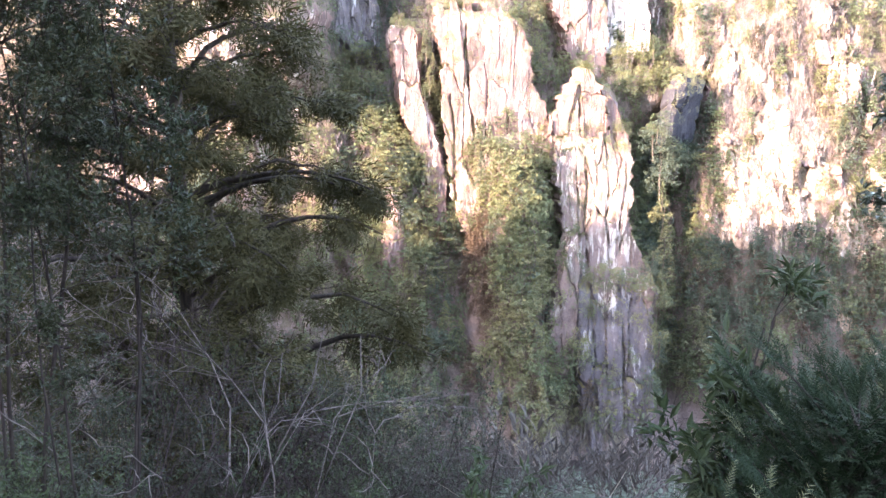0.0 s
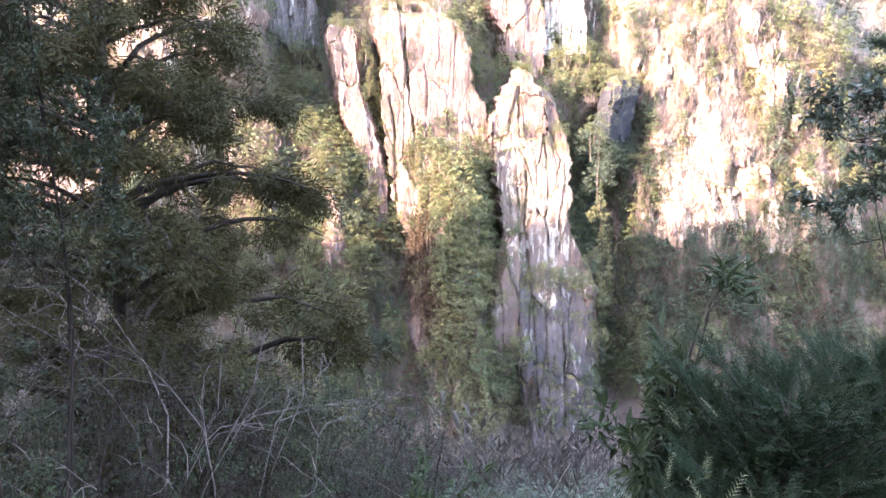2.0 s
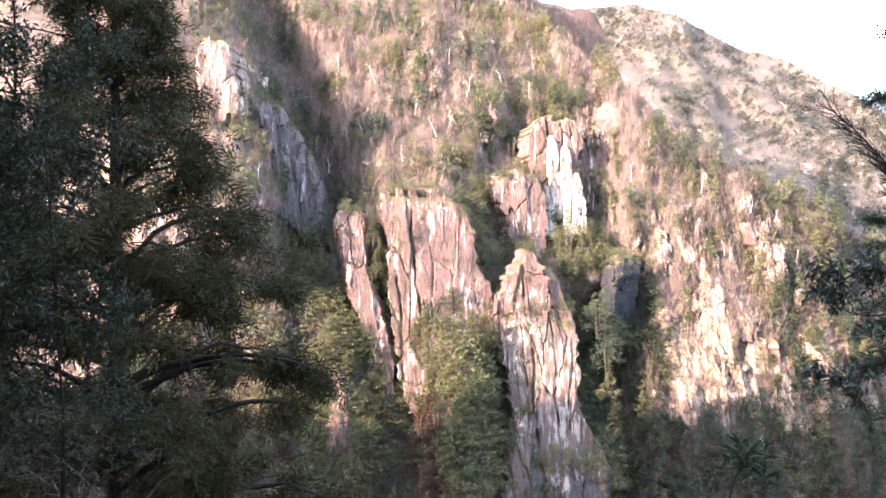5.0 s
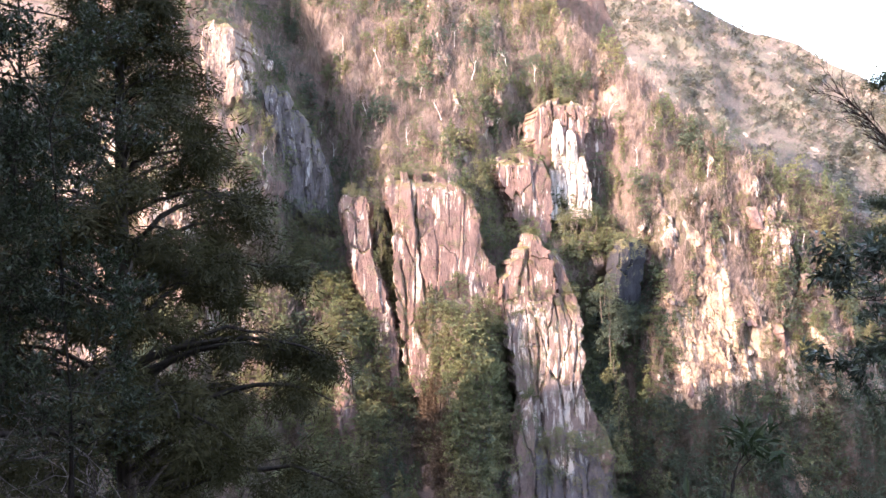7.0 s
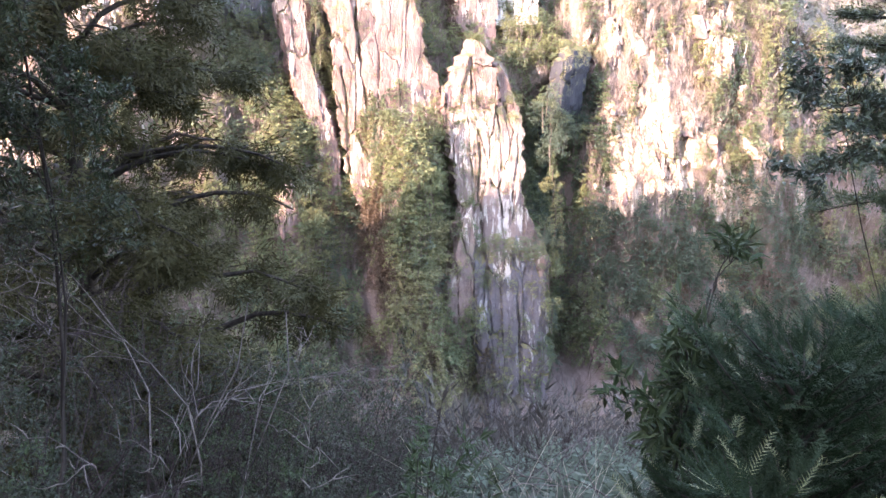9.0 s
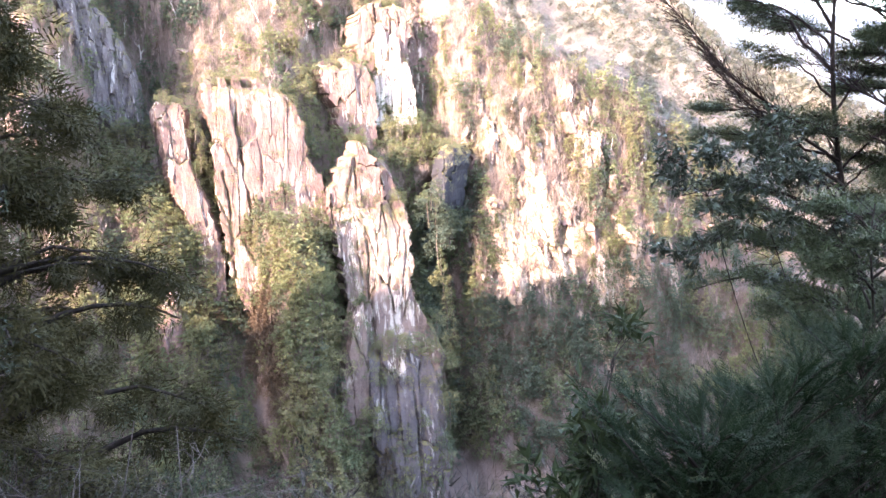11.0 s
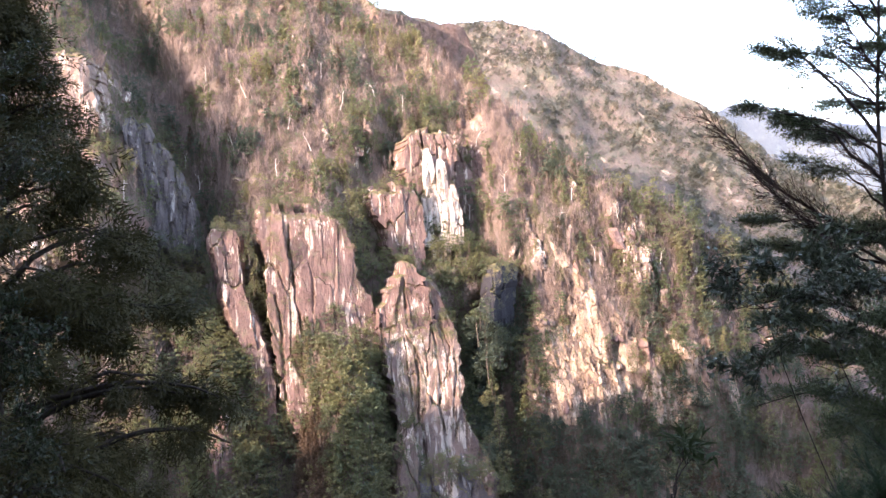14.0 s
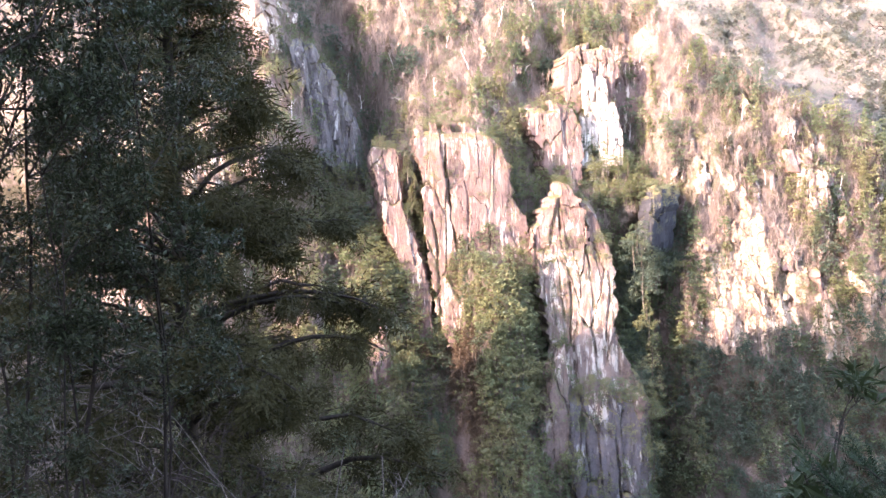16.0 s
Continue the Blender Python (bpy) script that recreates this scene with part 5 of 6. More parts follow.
def leafy_tree(rng, root, stems, name, label, long, wide, per_tip, material, bark, depth=3, category="tree", along=False, group="", kids=(3, 5), wander=0.3, tipspread=0.9, ratio=0.62, low=0.55):
    """A broadleaved tree or shrub: stems given as (tip, twig length, radius); whorls of leaves at the twig ends."""
    tree = thing(name, label, category, pose(*root), group)
    tips = []
    for tip, twig, radius in stems:
        tip = np.array(tip, float) - np.array(root)
        u = np.linspace(0, 1, 12)
        bow = rng.normal(0, 0.06, 3) * np.linalg.norm(tip)
        pts = tip * u[:, None] + bow * np.sin(np.pi * u)[:, None] + rng.normal(0, 0.012, (12, 3)) * np.linalg.norm(tip) * u[:, None] * (1 - u[:, None])
        pts[0, 2] -= 0.15
        lines = [(pts, radius * (1 - 0.7 * u))]
        for k in range(int(rng.integers(kids[0], kids[1] + 1)) * 2):
            i = int(rng.uniform(low, 1.0) * 10.99)
            side = unit(unit(pts[i + 1] - pts[i]) * 0.7 + unit(rng.normal(0, 1, 3)) * 0.9)
            grow(rng, pts[i + 1], side, twig * rng.uniform(0.6, 1.2), radius * 0.35, depth - 1, wander, 0.25, kids, ratio, 0.75, lines, tips, 6, 0.3)
        part("stem", mesh("stem", *tubes(lines, 3), bark), tree)
    blade = leaf_blade(long, wide)
    at, way = [], []
    for p, d, pts in tips:
        m = int(per_tip * rng.uniform(0.6, 1.4))
        for q in range(m):
            back = rng.uniform(0, 1) ** 1.6
            k = min(int(back * (len(pts) - 1)), len(pts) - 2)
            pos = pts[-1 - k] if along else p
            at.append(np.asarray(pos) + rng.normal(0, 0.02 if not along else 0.03, 3))
            side = rng.normal(0, 1, 3)
            way.append(d * 0.5 + unit(side) * tipspread + np.array([0, 0, 0.1]))
    at, way = np.array(at), np.array(way)
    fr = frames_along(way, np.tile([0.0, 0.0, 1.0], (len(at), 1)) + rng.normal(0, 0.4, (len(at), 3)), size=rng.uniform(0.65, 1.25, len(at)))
    part("leaves", mesh("leaves", *triangles(spread(blade, fr, at)), material, smooth=False), tree)
    return tree


# broadleaved evergreens beside and before the cypress
leafy_tree(np.random.default_rng(21), (-2.75, 5.35, -4.55), [((-2.3, 5.4, 0.85), 0.62, 0.026), ((-2.7, 5.5, 1.7), 0.75, 0.03), ((-2.2, 5.3, -0.15), 0.55, 0.018), ((-2.75, 5.2, -0.35), 0.6, 0.018), ((-2.95, 5.4, 0.25), 0.65, 0.02)],
           "evergreen_oak", "shaded glossy broadleaf evergreen with thin dark trunks", 0.055, 0.022, 15, OAK_LEAF, BARK_DARK, 3, kids=(4, 5), along=True, low=0.62)
leafy_tree(np.random.default_rng(22), (-3.9, 6.3, -5.1), [((-3.3, 6.2, 1.3), 0.75, 0.03), ((-3.9, 6.5, 2.2), 0.8, 0.03), ((-4.5, 6.2, 0.8), 0.8, 0.022)],
           "evergreen_oak", "shaded glossy broadleaf evergreen with thin dark trunks", 0.055, 0.022, 15, OAK_LEAF, BARK_DARK, 3, kids=(4, 5), along=True, low=0.62)
leafy_tree(np.random.default_rng(20), (-3.5, 5.6, -4.7), [((-3.1, 5.6, 1.6), 0.7, 0.026), ((-3.6, 5.5, 1.0), 0.75, 0.024), ((-2.7, 5.8, 2.4), 0.75, 0.026), ((-3.7, 5.8, 2.6), 0.8, 0.026)],
           "evergreen_oak", "shaded glossy broadleaf evergreen with thin dark trunks", 0.055, 0.022, 14, OAK_LEAF, BARK_DARK, 3, kids=(4, 5), along=True, low=0.58)
for k, (x, y, h, seed) in enumerate(((-2.6, 5.2, 1.5, 23), (-3.4, 5.8, 1.8, 25), (-0.9, 6.8, 1.3, 27), (-3.0, 10.5, 3.3, 221), (-1.9, 11.2, 3.2, 222), (-4.2, 10.0, 3.4, 223), (-2.5, 9.3, 2.9, 224), (-0.9, 12.2, 3.2, 225), (-3.6, 7.2, 2.4, 226), (-1.6, 8.2, 2.2, 227), (-0.4, 9.4, 2.9, 26), (-1.2, 9.9, 3.0, 28), (0.3, 10.6, 2.3, 29))):
    g = float(ground_z(np.array(x), np.array(y)))
    leafy_tree(np.random.default_rng(seed), (x, y, g), [((x + 0.28 * h * math.cos(a), y + 0.28 * h * math.sin(a), g + h * (0.62 + 0.06 * a)), h * 0.3, 0.016) for a in (0.4, 1.9, 3.1, 4.4, 5.6)],
               "evergreen_shrub", "low shaded evergreen shrub with small glossy leaves", 0.055, 0.023, 14, GLOSSY if k % 2 else SHRUB, BARK_DARK, 2, "shrub", True, "evergreen shrubs on the near slope", (4, 6), low=0.3)


# leafless shrubs
def bare_shrub(rng, height, stems, bark, name, label, lean=(0, 0), depth=3, group="", kids=(3, 5), radius=0.022):
    shrub = thing(name, label, "shrub", None, group)
    for k in range(stems):
        lines = []
        a = rng.uniform(0, 6.28)
        d = unit(np.array([0.35 * math.cos(a) + lean[0], 0.35 * math.sin(a) + lean[1], 1.0]))
        grow(rng, (0.12 * math.cos(a), 0.12 * math.sin(a), -0.1), d, height * rng.uniform(0.5, 0.75), radius * rng.uniform(0.6, 1.2), depth, 0.5, 0.2, kids, 0.6, 0.62, lines, [], 6, 0.25)
        part("stem", mesh("stem", *tubes(lines, 3), bark), shrub)
    return shrub


GROUP = "leafless shrubs on the near slope"
near_bare = [bare_shrub(np.random.default_rng(31), 4.2, 4, BARK_PALE, "bare_shrub", "leafless pale grey shrub with forked twigs", (0.38, 0.05), 4, GROUP, (2, 3), 0.012),
             bare_shrub(np.random.default_rng(32), 3.6, 5, BARK_RED, "bare_shrub", "leafless reddish brown shrub with fine upright twigs", (0.05, 0), 3, GROUP, (3, 4), 0.016),
             bare_shrub(np.random.default_rng(33), 3.0, 6, BARK_GREY, "bare_shrub", "leafless grey brown thicket with tangled twigs", (0.1, 0.1), 3, GROUP, (3, 4), 0.014)]


def stand(ob, x, y, turn=0.0, size=1.0, sink=0.05):
    ob.matrix_basis = pose(x, y, float(ground_z(np.array(x), np.array(y))) - sink, 0, 0, turn) @ Matrix.Diagonal((size, size, size, 1))
    return ob


stand(near_bare[0], -3.1, 7.8, 0, 1.9)
stand(near_bare[1], -3.0, 7.3)
stand(near_bare[2], -1.4, 8.3)
for k, (x, y, turn, size, v) in enumerate(((-2.3, 7.2, 20, 1.7, 0), (-1.9, 9.0, -20, 1.2, 1), (-3.7, 8.0, 120, 1.2, 1), (-0.6, 8.2, 60, 0.9, 2), (-3.1, 7.1, 160, 1.3, 1), (-1.5, 7.6, -35, 1.0, 1), (-3.5, 8.6, 15, 1.7, 0), (-4.4, 8.6, 75, 1.3, 1),
                                           (-1.1, 7.0, 10, 0.75, 2), (0.0, 9.6, 190, 0.9, 2), (0.9, 10.5, 250, 1.0, 2), (-0.3, 12.0, 15, 1.1, 2), (1.6, 13.0, 110, 1.1, 2), (-1.5, 11.0, 45, 1.0, 1), (3.1, 7.6, 90, 0.9, 1), (3.8, 6.6, 40, 0.9, 1),
                                           (2.7, 9.3, 300, 0.95, 1), (4.6, 8.8, 200, 1.0, 2), (2.2, 11.5, 75, 1.0, 1), (5.6, 9.8, 310, 1.0, 1))):
    src = near_bare[v]
    ob = copy_thing(src, pose(0, 0, 0))
    stand(ob, x, y, turn, size)

# ---- the slope falling to the valley: thickets ----
def plant_near():
    rng = np.random.default_rng(41)
    protos = [bare_shrub(np.random.default_rng(80 + k), 3.4, 5, (BARK_GREY, BARK_RED, BARK_GREY)[k], "bare_thicket", ("leafless grey thicket on the steep shaded slope", "leafless brown thicket on the steep shaded slope", "leafless pale thicket on the steep shaded slope")[k],
                         (0, 0), 2, "thickets down the slope", (3, 5), 0.02) for k in range(3)]
    done = 0
    for k in range(400):
        y = 14 + 50 * rng.uniform(0, 1) ** 1.2
        x = rng.uniform(-0.35, 0.62) * y
        if done >= 30:
            break
        ob = protos[done] if done < 3 else copy_thing(protos[int(rng.integers(0, 3))], pose(0, 0, 0))
        stand(ob, x, y, rng.uniform(0, 360), rng.uniform(0.7, 1.35), 0.15)
        done += 1
    # finer leafless brush farther down
    n = 1500
    y = 26 + 140 * rng.uniform(0, 1, n)
    x = rng.uniform(-0.5, 0.75, n) * y
    z = ground_z(x, y)
    h = rng.uniform(2.0, 5.2, n)
    turns = any_turns(n, rng, 0.03)
    tris = np.concatenate([BARE[int(k)][::2] * q @ f.T + np.array([a, b, c]) for k, q, f, a, b, c in zip(rng.integers(0, 5, n), h, turns, x, y, z)])
    tagged(new("valley_brush", mesh("valley_brush", *triangles(tris), BRUSH_SHADE, smooth=False)), "grey leafless brush filling the shaded valley slope", "brush", kind="stuff")
    # evergreen undergrowth
    fine = [clump_crown(np.random.default_rng(90 + k), 1.0, 1.3, "round", 230, 0.072) for k in range(3)]
    n = 1400
    y = 9 + 120 * rng.uniform(0, 1, n) ** 1.4
    x = rng.uniform(-0.45, 0.75, n) * y
    ok = (np.hypot(x + 4.5, y - 13.4) > 1.0) & ~((y < 14) & (x > -2) & (x < 1))
    x, y = x[ok], y[ok]
    z = ground_z(x, y)
    tris = np.concatenate([fine[int(k)] * (np.array([1, 1, 0.8]) * s) + np.array([a, b, c - 0.25 * s]) for k, s, a, b, c in zip(rng.integers(0, 3, len(x)), rng.uniform(0.8, 2.0, len(x)) * (1 + y / 160), x, y, z)])
    tagged(new("undergrowth", mesh("undergrowth", *triangles(tris), VALLEY_LEAF, smooth=False)), "dull green undergrowth on the shaded valley slope", "undergrowth", kind="stuff")


plant_near()


# saplings with a whorl of upright leaves at the foot of the view
for k, (x, y, h) in enumerate(((0.38, 5.4, 2.1), (0.15, 5.0, 1.6), (0.62, 6.0, 1.7))):
    g = float(ground_z(np.array(x), np.array(y)))
    leafy_tree(np.random.default_rng(120 + k), (x, y, g), [((x + 0.05, y, g + h), 0.16, 0.012), ((x + 0.25, y + 0.1, g + h * 0.8), 0.16, 0.01), ((x - 0.2, y + 0.05, g + h * 0.85), 0.15, 0.01)], "evergreen_sapling", "small evergreen sapling with whorled leaves", 0.10, 0.03, 11,
               GLOSSY, BARK_DARK, 1, "sapling", False, "saplings on the near slope", (2, 4), 0.15, 0.8)


def dry_stalks(rng, x, y, count, high):
    lines = []
    for k in range(count):
        a = rng.uniform(0, 6.28)
        p = np.array([rng.normal(0, 0.28), rng.normal(0, 0.2), -0.1])
        out = np.array([math.cos(a), math.sin(a), 0]) * rng.uniform(0.1, 0.75)
        u = np.linspace(0, 1, 7)
        h = high * rng.uniform(0.5, 1.0)
        pts = p + out * (u ** 1.8)[:, None] * h + np.array([0, 0, 1.0]) * (h * (u - 0.30 * u ** 3 * rng.uniform(0, 2)))[:, None]
        lines.append((pts, rng.uniform(0.003, 0.006) * (1 - 0.75 * u)))
    ob = thing("dry_stalks", "pale dry bent stalks beside the shrubs", "grass", pose(x, y, float(ground_z(np.array(x), np.array(y)))), "dry stalks on the near slope")
    part("stalks", mesh("stalks", *tubes(lines, 3), STRAW), ob)


for k, (x, y, c, h) in enumerate(((1.0, 5.2, 70, 1.9), (1.5, 5.7, 60, 1.7), (0.7, 6.3, 50, 1.7), (1.35, 4.6, 40, 1.5), (2.0, 6.6, 50, 1.9), (-0.2, 6.0, 30, 1.4))):
    dry_stalks(np.random.default_rng(130 + k), x, y, c, h)


# ---- right-hand plants ----
def feathery_sapling(rng, x, y, height, width, label, shoots=90, pale=0.2):
    """A young feathery conifer: upright leader, arching side shoots set with soft needles, paler tips."""
    base = float(ground_z(np.array(x), np.array(y)))
    tree = thing("young_conifer", label, "tree", pose(x, y, base), "young conifers beside the viewpoint")
    u = np.linspace(0, 1, 9)
    lines = [(np.stack([0.05 * np.sin(3 * u), 0.04 * np.cos(2 * u), height * u - 0.1], -1), 0.026 * (1 - 0.85 * u))]
    at, way, tip_at, tip_way = [], [], [], []
    for k in range(shoots):
        f = 0.18 + 0.8 * (k + rng.uniform(0, 1)) / shoots
        a = k * 2.39996 + rng.normal(0, 0.25)
        r = width * (1.08 - f) ** 0.55 * rng.uniform(0.55, 1.1)
        out = np.array([math.cos(a), math.sin(a), 0])
        v = np.linspace(0, 1, 8)
        lift = rng.uniform(0.8, 1.7)
        pts = np.array([0, 0, f * height]) + out * (v * r)[:, None] + np.array([0, 0, 1.0]) * (r * (lift * v - 0.30 * v ** 2))[:, None]
        lines.append((pts, 0.009 * (1 - 0.8 * v)))
        fine = int(18 + 46 * r)
        for g in rng.uniform(0.12, 1.0, fine):
            p = np.array([np.interp(g, v, pts[:, q]) for q in range(3)])
            along = unit(pts[-1] - pts[-3])
            side = np.cross(along, [0, 0, 1.0]) * rng.choice((-1, 1))
            d = unit(along * 0.75 + side * rng.uniform(0.2, 0.9) + rng.normal(0, 0.25, 3) + np.array([0, 0, 0.10]))
            pale_here = g > 0.88 and rng.uniform(0, 1) < pale
            (tip_at if pale_here else at).append(p)
            (tip_way if pale_here else way).append(d)
    part("leader", mesh("leader", *tubes(lines[:1], 5), BARK_DARK), tree)
    for line in lines[1:]:
        part("shoot", mesh("shoot", *tubes([line], 4), BARK_DARK), tree)
    needles = []
    for k in range(24):
        g = (k + 0.5) / 24
        s = 1 if k % 2 else -1
        p = np.array([0, g, 0])
        d = unit(np.array([s * 0.75, 0.65, rng.normal(0.05, 0.3)]))
        w = np.array([0.010, -0.010 * s, 0.007])
        needles.append([p - w, p + w, p + d * 0.22 * (1.1 - 0.6 * g)])
    needles = np.array(needles)
    for name, pl, wy, m, lab in (("foliage", at, way, FERNY, ""), ("pale_growth", tip_at, tip_way, TIPS, "pale yellowish shoot tips")):
        if not pl:
            continue
        pl, wy = np.array(pl), np.array(wy)
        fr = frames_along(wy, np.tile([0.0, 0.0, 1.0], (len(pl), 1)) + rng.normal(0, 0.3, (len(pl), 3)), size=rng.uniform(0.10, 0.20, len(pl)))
        tagged(part(name, mesh(name, *triangles(spread(needles, fr, pl)), m, smooth=False), tree, lab), kind="stuff")
    return tree


feathery_sapling(np.random.default_rng(141), 1.65, 2.9, 1.95, 0.85, "bushy feathery green young conifer with pale tips", 130, 0.05)
feathery_sapling(np.random.default_rng(142), 2.4, 3.3, 2.2, 0.85, "bushy feathery green young conifer on the slope", 100, 0.02)
feathery_sapling(np.random.default_rng(143), 3.1, 3.5, 2.42, 0.85, "bushy feathery green young conifer on the slope", 100, 0.01)
feathery_sapling(np.random.default_rng(144), 1.15, 2.35, 1.35, 0.6, "bushy feathery green young conifer with pale tips", 60, 0.25)

leafy_tree(np.random.default_rng(151), (1.6, 3.6, -3.6), [((1.5, 3.5, -1.12), 0.24, 0.02), ((1.3, 3.4, -1.28), 0.24, 0.02), ((1.62, 3.7, -1.2), 0.24, 0.02), ((1.36, 3.35, -1.6), 0.26, 0.018)], "rhododendron_bush", "dark shrub with long drooping leathery leaves", 0.105, 0.03, 11,
           GLOSSY, BARK_DARK, 2, "shrub", False, "", (3, 4), 0.25, 1.1)
leafy_tree(np.random.default_rng(152), (6.3, 5.9, -4.9), [((3.87, 6.09, -0.45), 0.42, 0.014), ((4.21, 5.88, -0.39), 0.45, 0.014), ((4.49, 5.6, -0.63), 0.48, 0.014)], "evergreen_oak", "broadleaf evergreen reaching out over the slope", 0.088, 0.035, 8,
           PALER_LEAF, BARK_DARK, 3, "tree", True, "", (3, 4), 0.3, 0.9, low=0.82)


# bearings of the conifers beside the viewpoint: across the slope and away from it
ACROSS, AWAY = np.array([0.751, -0.660, 0.0]), np.array([0.660, 0.751, 0.0])


def hemlock(rng, x, y, label, trunk, limbs, girth=0.05):
    """A wind-shaped conifer: trunk as (across, height) points, limbs as (height on the trunk, reach across, height of the tip, reach away, leafiness);
    limbs climb and level out, with flat pads of sprays; a leafiness of 0 is a dead limb with upright fine twigs."""
    base = float(ground_z(np.array(x), np.array(y)))
    tree = thing("hemlock_tree", label, "tree", pose(x, y, base), "hemlocks beside the viewpoint")
    trunk = np.array([(0.6 * trunk[0][0], base - 0.1)] + list(trunk))
    tz = np.linspace(base - 0.1, trunk[-1][1], 22)
    ta = np.interp(tz, trunk[:, 1], trunk[:, 0])
    ta = np.convolve(np.pad(ta, 2, mode="edge"), np.ones(5) / 5, mode="valid") + 0.03 * wave(tz / 0.7, x, 7)
    line = ACROSS * ta[:, None] + AWAY * (0.05 * wave(tz / 1.1, x + 3, 9))[:, None] + np.array([0, 0, 1.0]) * (tz - base)[:, None]
    part("trunk", mesh("trunk", *tubes([(line, girth * np.linspace(1.15, 0.18, 22))], 8), BARK_DARK), tree)
    at, way = [], []
    for z0, reach, z1, away, leafy in limbs:
        p0 = np.array([np.interp(z0 - base, tz - base, line[:, c]) for c in range(3)])
        p1 = ACROSS * reach + AWAY * away + np.array([0, 0, z1 - base])
        v = np.linspace(0, 1, 10)
        long = np.linalg.norm(p1 - p0)
        flat = unit((p1 - p0) * np.array([1, 1, 0.0]))
        side = np.cross(flat, [0, 0, 1.0])
        pts = p0 + (p1 - p0) * v[:, None] + np.array([0, 0, 1.0]) * ((0.16 if leafy else -0.10) * long * np.sin(np.pi * v))[:, None] + side * (0.05 * long * np.sin(4 * v + z0))[:, None]
        pts[1:-1] += rng.normal(0, 0.012 * long, (8, 3))
        lines = [(pts, (0.006 + 0.008 * long) * (1 - 0.85 * v) + 0.003)]
        if leafy:
            for q in range(int(8 + 8 * long)):
                g = rng.uniform(0.30, 1.0)
                p = np.array([np.interp(g, v, pts[:, c]) for c in range(3)])
                s = 1 if q % 2 else -1
                tip = p + (flat * rng.uniform(0.4, 0.9) + side * s * rng.uniform(0.3, 1.0)) * (0.10 + 0.30 * long * (1.1 - g)) + np.array([0, 0, rng.uniform(-0.02, 0.10)])
                lines.append((np.stack([p, (p + tip) / 2 + [0, 0, 0.02], tip]), np.array([0.008, 0.006, 0.003])))
                for h in np.linspace(0.25, 1.0, int(3 + 9 * leafy * np.linalg.norm(tip - p) / 0.5)):
                    for _ in range(2):
                        at.append(p + (tip - p) * h + rng.normal(0, 1, 3) * np.array([0.05, 0.05, 0.025]))
                        way.append(unit(tip - p) + flat * 0.6 + rng.normal(0, 0.45, 3) * np.array([1, 1, 0.35]) + np.array([0, 0, 0.12]))
            for k in range(int(2 + 3 * long)):
                grow(rng, np.array([np.interp(rng.uniform(0.15, 0.6), v, pts[:, c]) for c in range(3)]), unit(flat * 0.6 + rng.normal(0, 0.5, 3) + [0, 0, 0.4]), 0.35 * rng.uniform(0.5, 1.2), 0.006, 1, 0.3, 0.1, (2, 4), 0.6, 0.6, lines, [], 5)
            part("bough", mesh("bough", *tubes(lines, 4), BARK_DARK), tree)
        else:
            for g in np.linspace(0.25, 0.99, int(20 * long)):
                p = np.array([np.interp(g, v, pts[:, c]) for c in range(3)])
                d = flat * 0.9 + np.array([0, 0, rng.uniform(0.35, 1.0)]) + rng.normal(0, 0.2, 3)
                grow(rng, p, unit(d), rng.uniform(0.24, 0.50) * (1.25 - 0.4 * g), 0.008, 2, 0.22, 0.2, (3, 4), 0.62, 0.42, lines, [], 5)
            part("dead_bough", mesh("dead_bough", *tubes(lines, 3), BARK_GREY), tree, "bare dead bough with fine upright twigs")
    at, way = np.array(at), np.array(way)
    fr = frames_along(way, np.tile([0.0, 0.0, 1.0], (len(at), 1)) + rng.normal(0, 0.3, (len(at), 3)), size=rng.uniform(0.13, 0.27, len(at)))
    temps = [fan(np.random.default_rng(160 + k), 6, 2, 0.24, 0.050, 0.05) for k in range(2)]
    half = len(at) // 2
    tris = np.concatenate([spread(temps[0], fr[:half], at[:half]), spread(temps[1], fr[half:], at[half:])])
    part("foliage", mesh("foliage", *triangles(tris), HEMLOCK, smooth=False), tree)
    return tree


def tiers(rng, low, high, count, reach, leafy=1.0, lean=0.0):
    """Limbs all round a trunk, from low to high, climbing outwards."""
    out = []
    for k in range(count):
        z = low + (high - low) * (k + rng.uniform(0, 1)) / count
        a, r = k * 2.39996 + rng.normal(0, 0.3), reach * rng.uniform(0.55, 1.1) * (1.05 - 0.55 * (z - low) / (high - low))
        out.append((z, lean + r * math.cos(a), z + r * rng.uniform(0.25, 0.6), r * math.sin(a), leafy))
    return out


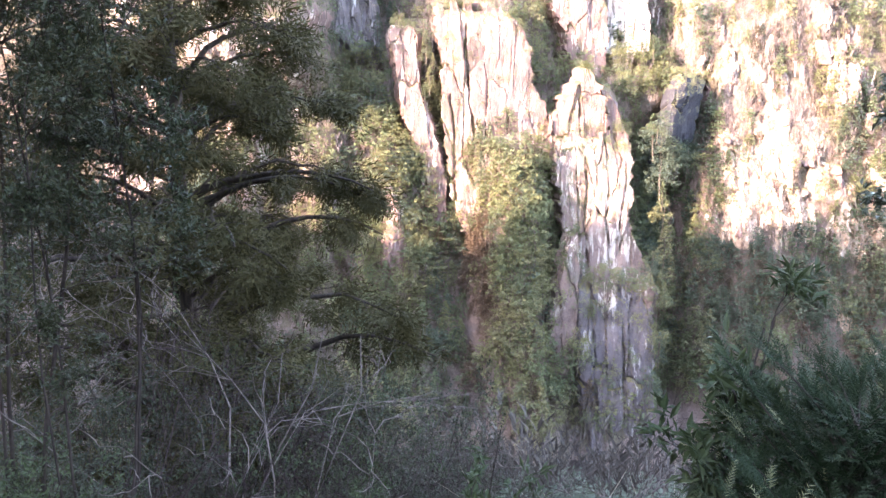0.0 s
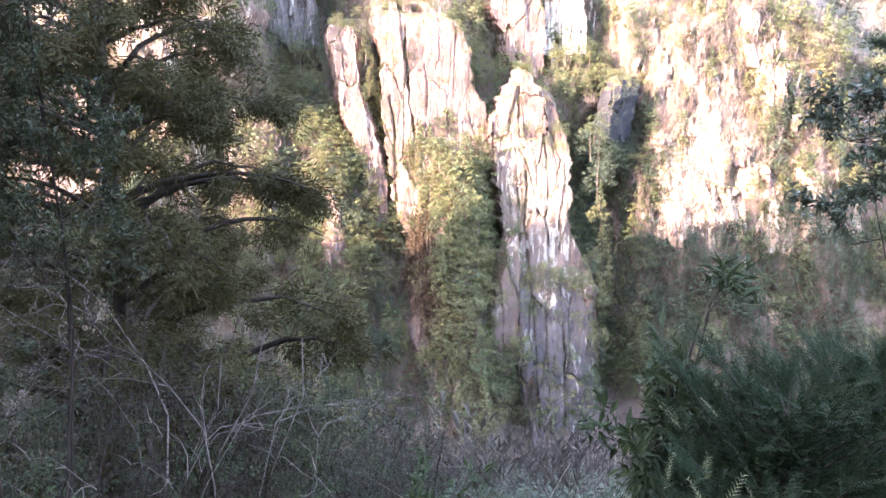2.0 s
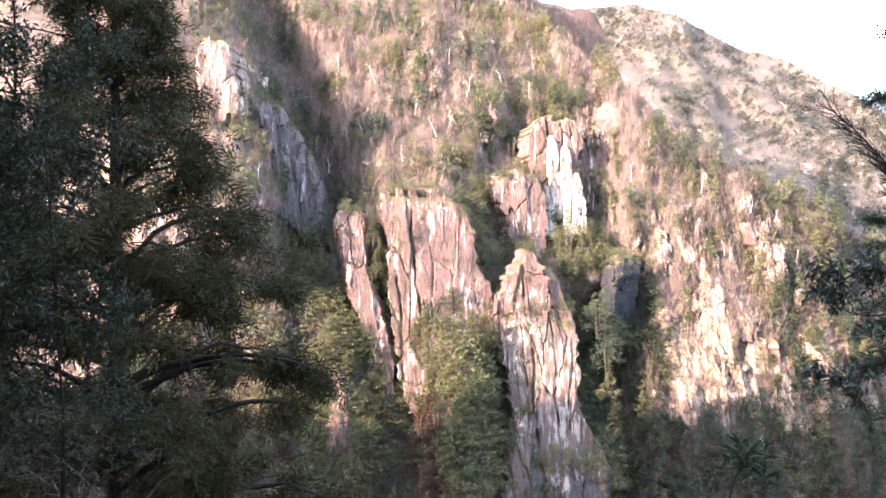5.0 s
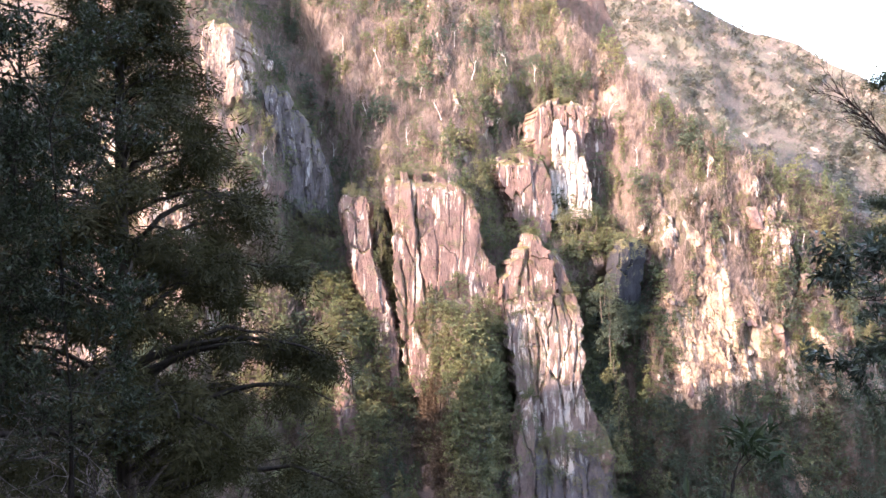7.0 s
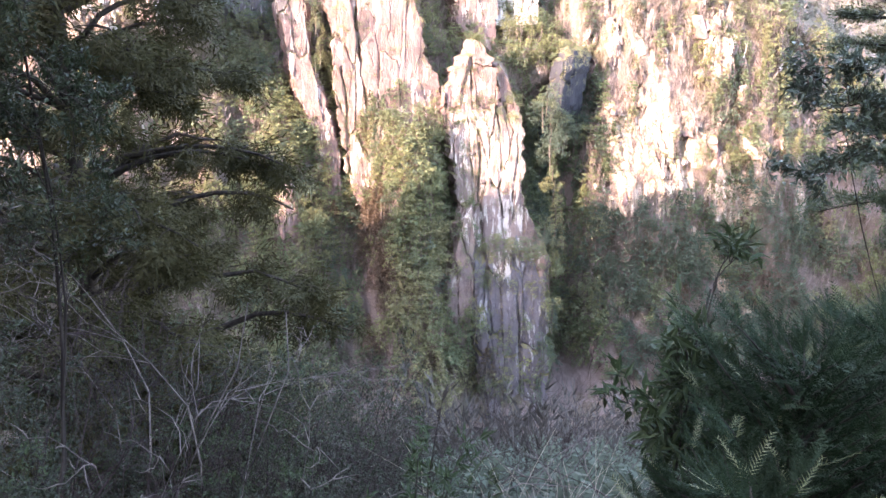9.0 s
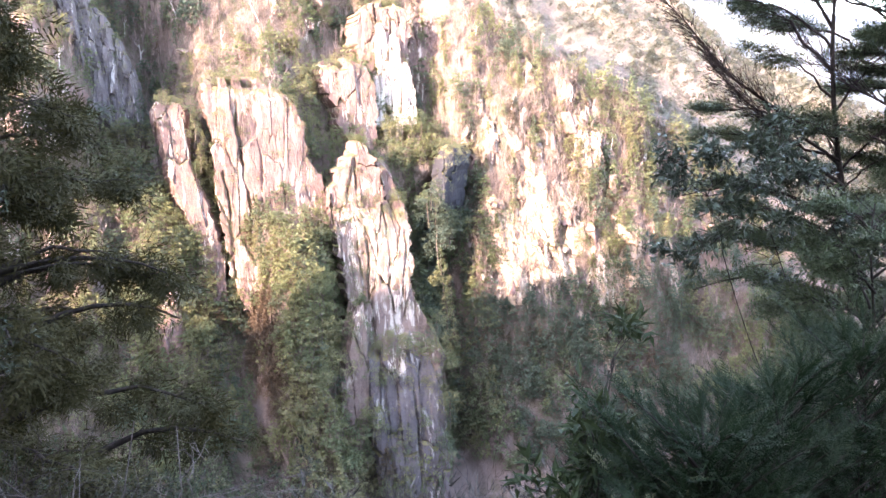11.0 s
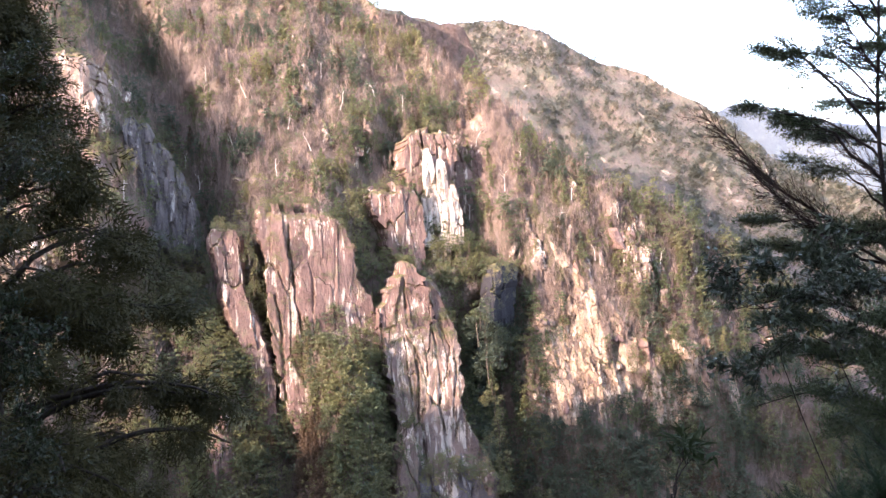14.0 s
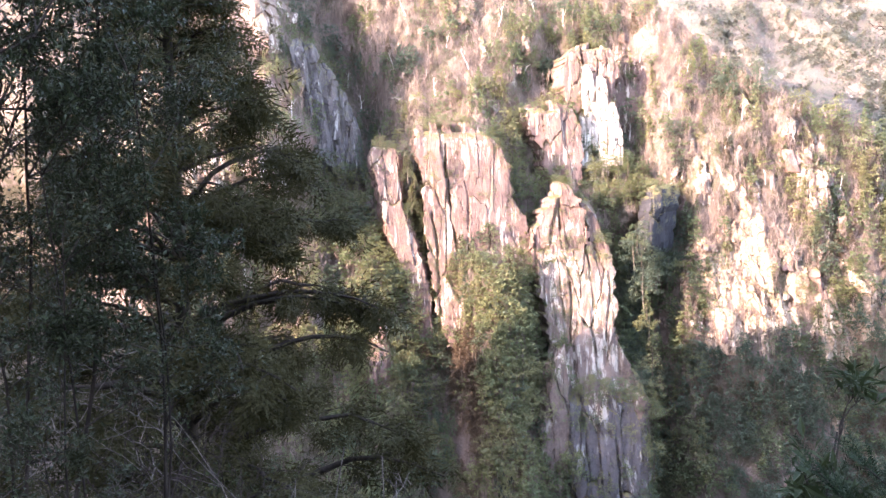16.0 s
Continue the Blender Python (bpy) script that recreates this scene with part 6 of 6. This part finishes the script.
hemlock(np.random.default_rng(171), 7.77, 8.84, "dark wind-shaped hemlock with bare dead boughs", [(0.55, -3.0), (0.38, -1.49), (0.2, -1.03), (-0.07, 0.14), (-0.04, 1.22), (-0.08, 2.2), (0.05, 3.4), (0.1, 4.6)],
        [(0.06, -2.25, 2.08, 0.1, 0), (-0.25, -1.5, 1.0, -0.3, 0), (0.95, -1.74, 2.12, 0.0, 0.95), (1.2, -1.3, 2.0, 0.5, 0.9), (1.5, -1.45, 3.0, 0.2, 0.8), (2.1, -0.95, 2.75, -0.3, 0.8), (2.3, -0.5, 3.35, 0.3, 0.95), (1.9, 0.8, 2.35, 0.4, 1.0), (2.6, 0.7, 3.3, 0.0, 1.0), (3.2, -0.7, 4.1, 0.2, 0.95), (2.9, -1.2, 3.9, -0.2, 1.0), (2.8, 0.9, 3.7, 0.3, 0.95), (3.4, 0.3, 4.3, -0.3, 0.95), (2.2, 0.5, 2.9, -0.5, 0.95), (3.6, 0.6, 4.5, 0.2, 1.0),
         (0.6, -1.0, 1.22, -0.5, 0.9), (0.4, 0.9, 1.3, 0.3, 1.0), (-0.3, -1.75, 0.5, 0.3, 0.9), (-0.6, -1.8, 0.1, -0.5, 0.95), (-0.9, -1.3, -0.05, 0.8, 0.95), (-1.2, -2.1, -0.75, 0.2, 0.95), (-1.5, -1.7, -1.0, -0.7, 0.95), (-1.9, -1.9, -1.6, 0.3, 0.95), (-2.4, -1.8, -2.1, -0.3, 0.95), (-0.4, 1.2, 0.3, 0.6, 0.95)] + tiers(np.random.default_rng(61), -3.6, 0.0, 16, 1.7, 0.95), 0.058)
hemlock(np.random.default_rng(172), 8.35, 8.2, "dark hemlock crowding its neighbour", [(0.2, -3.0), (0.1, -1.0), (0.0, 1.5), (0.15, 3.6), (0.1, 6.0)], tiers(np.random.default_rng(62), -3.0, 5.6, 42, 1.4, 0.9, 0.15) + [(1.6, -1.2, 2.9, 0.3, 0), (0.4, -1.3, 1.3, -0.2, 0)], 0.06)
hemlock(np.random.default_rng(173), 9.1, 8.6, "dark hemlock crowding its neighbour", [(0.2, -3.0), (0.0, 0.0), (0.1, 2.6)], tiers(np.random.default_rng(63), -4.0, 2.4, 34, 1.9, 1.2), 0.07)
hemlock(np.random.default_rng(174), 4.7, 5.1, "young dark hemlock under its taller neighbours", [(0.1, -2.6), (0.0, -1.0), (0.05, -0.5)], tiers(np.random.default_rng(64), -3.4, -0.7, 26, 0.8, 1.1), 0.03)
hemlock(np.random.default_rng(175), 9.9, 10.2, "dark hemlock behind its neighbours", [(0.3, -3.0), (0.1, 0.0), (0.0, 3.0), (0.1, 7.0)], tiers(np.random.default_rng(65), 0.2, 6.8, 38, 1.9, 1.0) + [(2.0, -2.0, 3.6, 0.2, 0)], 0.07)
